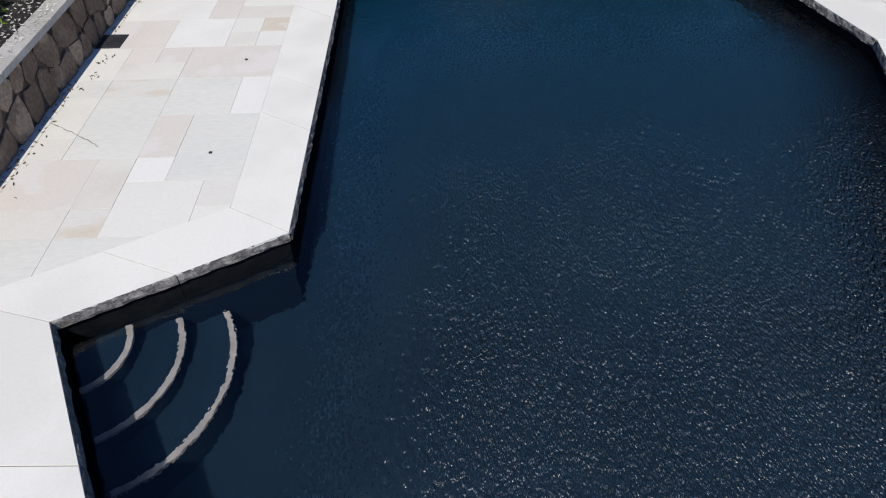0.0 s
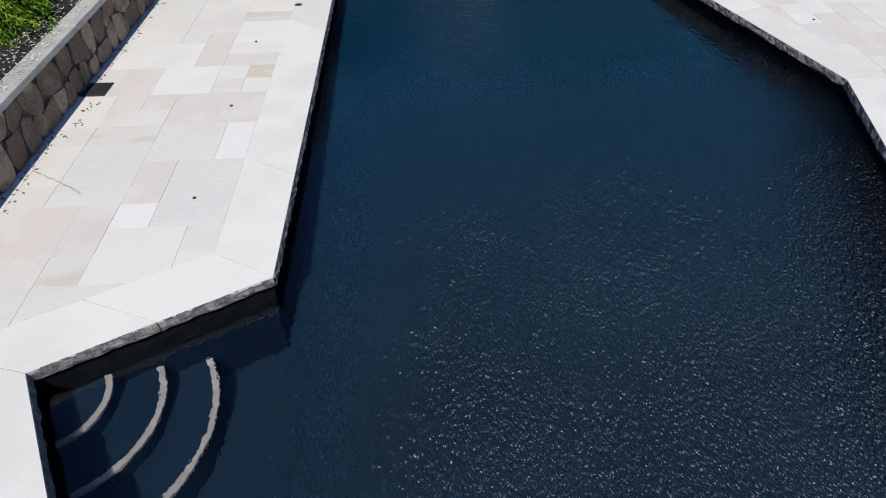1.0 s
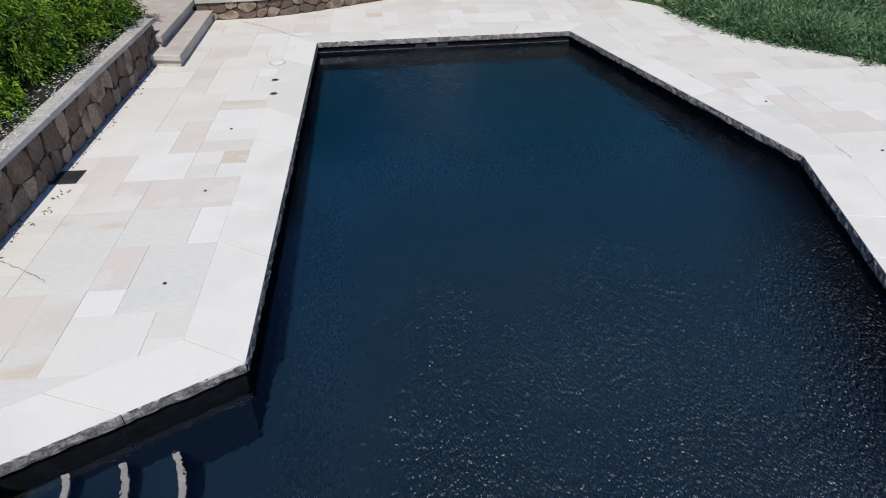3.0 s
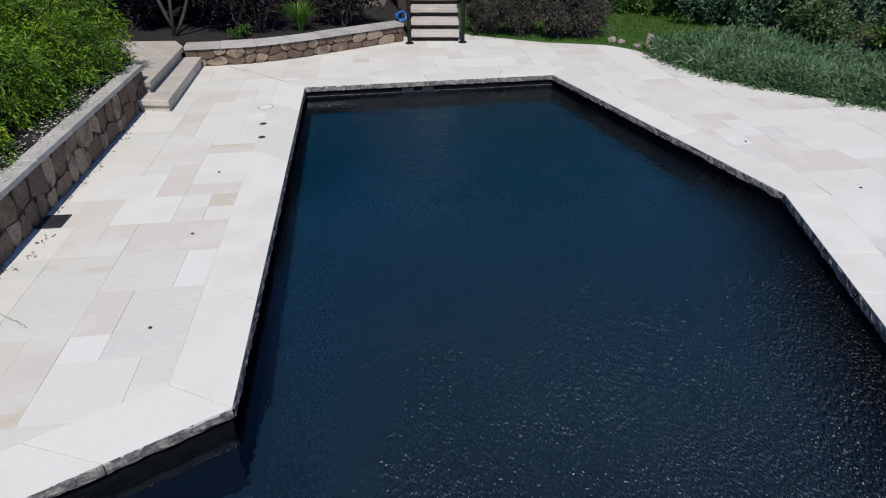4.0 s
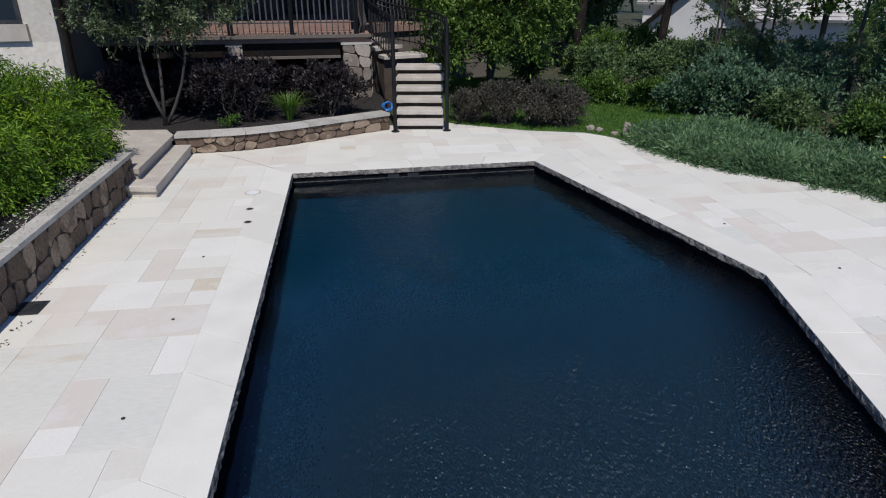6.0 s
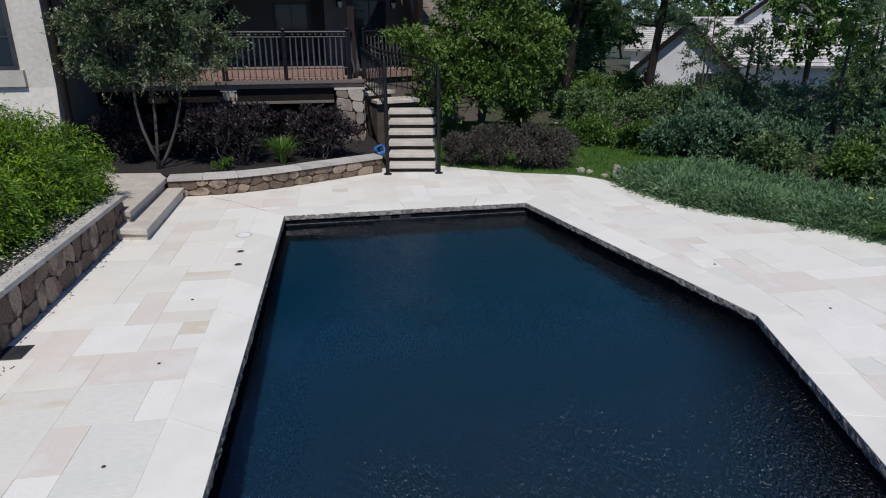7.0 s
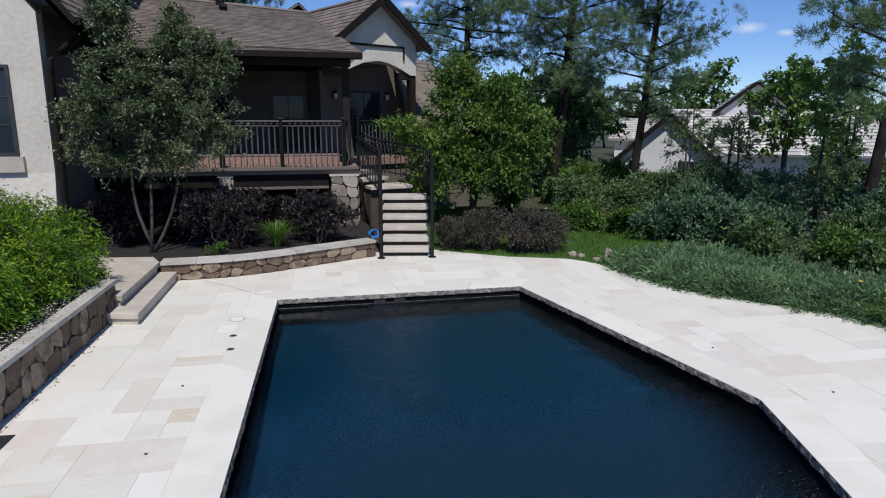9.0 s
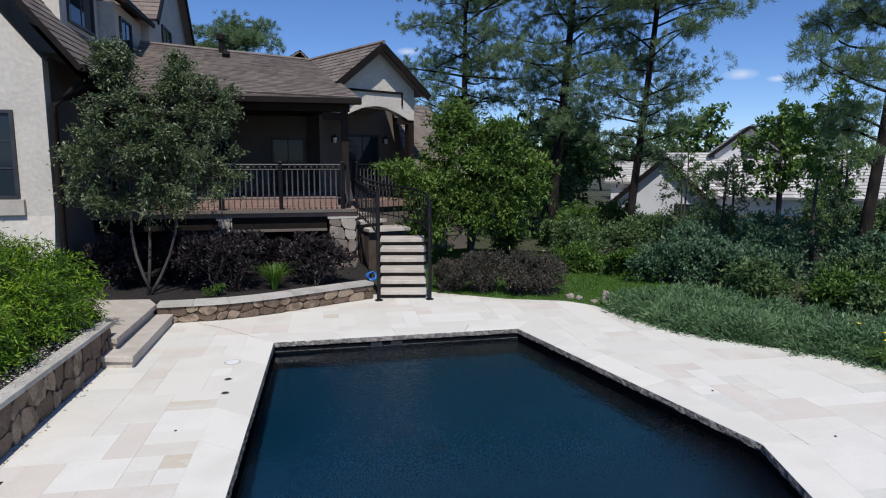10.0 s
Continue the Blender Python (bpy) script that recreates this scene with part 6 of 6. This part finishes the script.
# shrubs behind the juniper bed
for q, (x, y, rx, ry, rz, k) in enumerate(((7.3, 15.2, 0.8, 0.6, 0.34, "shrubgreen"), (8.3, 14.2, 0.8, 0.6, 0.34, "shrubgreen"), (8.9, 13.1, 0.9, 0.7, 0.5, "shrubblue"), (9.6, 12.5, 0.9, 0.7, 0.62, "shrubblue"), (7.9, 16.6, 1.0, 0.8, 0.62, "darkleaf"), (6.5, 18.8, 0.9, 0.9, 0.7, "darkleaf"), (8.2, 18.3, 1.1, 1.0, 0.85, "darkleaf"),
        (10.4, 14.4, 1.3, 1.1, 0.62, "shrubblue"), (12.0, 13.4, 1.4, 1.1, 0.72, "shrubblue"), (10.9, 12.3, 1.0, 0.9, 0.5, "shrubblue"), (10.0, 16.9, 1.4, 1.2, 0.62, "darkleaf"),
        (13.0, 15.6, 1.5, 1.4, 0.75, "darkleaf"), (13.9, 12.2, 1.4, 1.2, 1.0, "darkleaf"), (11.6, 10.2, 1.1, 0.9, 0.5, "darkleaf"), (13.4, 9.2, 1.3, 1.1, 1.0, "darkleaf"), (9.9, 11.4, 0.9, 0.8, 0.38, "darkleaf"), (10.6, 9.7, 0.9, 0.8, 0.4, "shrubgreen"), (10.6, 8.2, 0.9, 0.8, 0.4, "darkleaf"), (12.6, 11.0, 1.1, 1.0, 0.7, "shrubblue"), (12.0, 7.9, 1.0, 0.9, 0.45, "darkleaf"), (15.6, 10.4, 1.6, 1.4, 1.35, "darkleaf"), (15.5, 13.6, 1.6, 1.5, 0.95, "shrubblue"), (14.2, 7.4, 1.3, 1.2, 0.75, "darkleaf"),
        (11.5, 18.6, 1.6, 1.3, 0.75, "darkleaf"), (14.0, 18.5, 1.7, 1.4, 0.8, "darkleaf"), (9.6, 20.6, 1.6, 1.4, 1.0, "shrubgreen"), (12.4, 22.5, 1.8, 1.5, 0.9, "shrubgreen"), (16.8, 16.5, 1.8, 1.6, 1.1, "darkleaf"), (9.0, 23.4, 1.8, 1.6, 1.3, "darkleaf"), (15.8, 21.5, 2.0, 1.6, 0.8, "darkleaf"))):
    shrub((x, y, -0.05), (rx * 1.3, ry * 1.25, rz * 1.25) if y < 18 and rz < 0.9 else (rx, ry, rz * 0.95), 130 + q, M[k], 6400, 0.10, {"shrubgreen": "low fresh green leafy shrub by the lawn", "shrubblue": "blue-green leafy shrub behind the junipers", "darkleaf": "dense dark green shrub in shade"}[k], 0.5, "shrub", 0.1, "garden shrubs", 50)

# young trees and the woods behind
tree((14.6, 14.8, -0.07), 5.6, (14.8, 14.8, 3.9), (1.15, 1.1, 1.7), 301, M["youngleaf"], M["bark"], 4600, 0.12, "slim light green young tree among the pines", 1, "young_tree", 60, 0.07)
tree((17.8, 17.5, -0.07), 5.0, (17.9, 17.5, 3.0), (1.4, 1.2, 1.7), 303, M["youngleaf"], M["bark"], 5000, 0.12, "light green young tree before the neighbouring roof", 2, "young_tree", 60, 0.08)
tree((14.6, 21.5, -0.07), 4.4, (14.7, 21.5, 2.4), (1.3, 1.2, 1.4), 304, M["darkleaf"], M["bark"], 2600, 0.11, "small open dark green tree before the neighbouring house", 2, "young_tree", 40, 0.07)
for x, y, h in ((13.6, 12.2, 2.5), (15.4, 12.4, 2.8), (19.8, 19.5, 2.7)):
    tree((x, y, -0.07), h, (x + 0.1, y, h * 0.58), (1.3, 1.1, h * 0.36), int(x * 10), M["darkleaf"], M["bark"], 7000, 0.10, "dense dark green understorey tree in the shade of the pines", 2, "understorey_tree", 60, 0.07)
tree((12.3, 16.0, -0.07), 3.6, (12.4, 16.0, 2.2), (0.9, 0.9, 1.3), 302, M["darkleaf"], M["bark"], 3000, 0.09, "small dark green tree before the neighbouring house", 2, "young_tree", 60, 0.08)
woods = [tree((0, 0, 0), 5.4, (0, 0, 3.3), (2.3, 2.3, 2.2), 310 + q, M[k], M["bark"], 3200, 0.29, "leafy green woodland tree beyond the garden", 2, "woodland_tree", 70, 0.16) for q, k in enumerate(("shrubgreen", "darkleaf"))]
for w, (x, y, a, s) in zip(woods, ((10.8, 27.5, 0.3, 1.0), (8.3, 25.0, 1.0, 0.85))):
    w.matrix_basis = pose(x, y, -0.07, 0, 0, a * 57) @ Matrix.Scale(s, 4)
r = random.Random(77)
for q in range(26):
    far = q >= 4
    x, y = ((6.5 + q * 1.7, 29 + r.uniform(-2, 3)) if not far else (-26 + (q - 4) * 4.4, 52 + r.uniform(-6, 10)))
    if 17 < x < 33 and y < 45:
        continue
    copy_thing(woods[q % 2], pose(x, y, -0.07, 0, 0, r.uniform(0, 360)) @ Matrix.Scale(r.uniform(0.75, 1.0) * (1.35 if far else 1), 4))

for q, (x, y, s) in enumerate(((12.2, 26.8, 0.85), (10.4, 24.4, 0.7), (15.0, 34.0, 1.0), (27, 46, 1.35), (33, 46, 1.35), (21, 47, 1.3), (39, 44, 1.4), (6.0, 25.0, 0.7), (22.6, 25.5, 0.95))):
    copy_thing(woods[q % 2], pose(x, y, -0.07, 0, 0, 77 * q) @ Matrix.Scale(s, 4))

# ---- neighbouring house ----
nb = thing("neighbour_house", "pale grey neighbouring house with light tiled roofs behind the trees", "house")
nb.matrix_basis = pose(20.4, 32.0, 0, 0, 0, -32)


def gable_block(prof, y0, y1, name):
    bm = bmesh.new()
    f0 = [bm.verts.new((x, y0, z)) for x, z in prof]
    f1 = [bm.verts.new((x, y1, z)) for x, z in prof]
    bm.faces.new(f0)
    bm.faces.new(f1[::-1])
    k = len(prof)
    for i in range(k):
        bm.faces.new((f0[i], f0[(i + 1) % k], f1[(i + 1) % k], f1[i]))
    return part(name, bm, M["nbwall"], nb)


gable_block([(-3.0, -1.7), (3.2, -1.7), (3.2, 0.0), (0.0, 3.0), (-3.0, 0.35)], 0.0, 6.0, "wall")
for x, z, sd in ((-3.5, 0.15, 41), (3.9, -0.55, 42)):
    roof("roof", (x, -0.4, z), (x, 6.0, z), (0, 6.0, 3.35), (0, -0.4, 3.35), nb, M["nbroof"], 0.35, 0.4, sd, lap=0.075)
    beam((x, -0.42, z - 0.12), (0, -0.42, 3.22), 0.06, 0.26, "rake_board", M["fascia"], nb)
part("wall", box(-3.2, -1.0, 3.0, 8.0, -1.7, 1.7), M["nbwall"], nb)
roof("roof", (-3.6, 2.6, 1.7), (0.0, 2.6, 1.7), (0.0, 6.0, 3.0), (-3.4, 6.0, 3.0), nb, M["nbroof"], 0.3, 0.4, 46, lap=0.075)
part("wall", box(1.0, 13.0, 1.9, 9.0, -1.7, 1.0), M["nbwall"], nb)
roof("roof", (0.8, 1.3, 0.95), (13.5, 1.3, 0.95), (13.0, 7.0, 3.6), (0.0, 7.0, 3.6), nb, M["nbroof"], 0.42, 0.5, 43, lap=0.075)
gable_block([(3.0, 2.2), (7.0, 2.2), (7.0, 3.6), (5.0, 5.1), (3.0, 3.6)], 6.0, 10.0, "gable")
for x in (2.6, 7.4):
    roof("roof", (x, 5.7, 3.4), (x, 10.0, 3.4), (5.0, 10.0, 5.3), (5.0, 5.7, 5.3), nb, M["nbroof"], 0.35, 0.4, 45, lap=0.075)
    beam((x, 5.68, 3.3), (5.0, 5.68, 5.2), 0.06, 0.2, "rake_board", M["fascia"], nb)
window(lambda a, b, d=0: (a, 6.0 - d, b), 4.55, 5.45, 3.2, 4.2, nb, 2, 2, False)
window(lambda a, b, d=0: (a, 0.0 - d, b), 0.6, 1.7, -0.7, 0.6, nb, 2, 2, False)
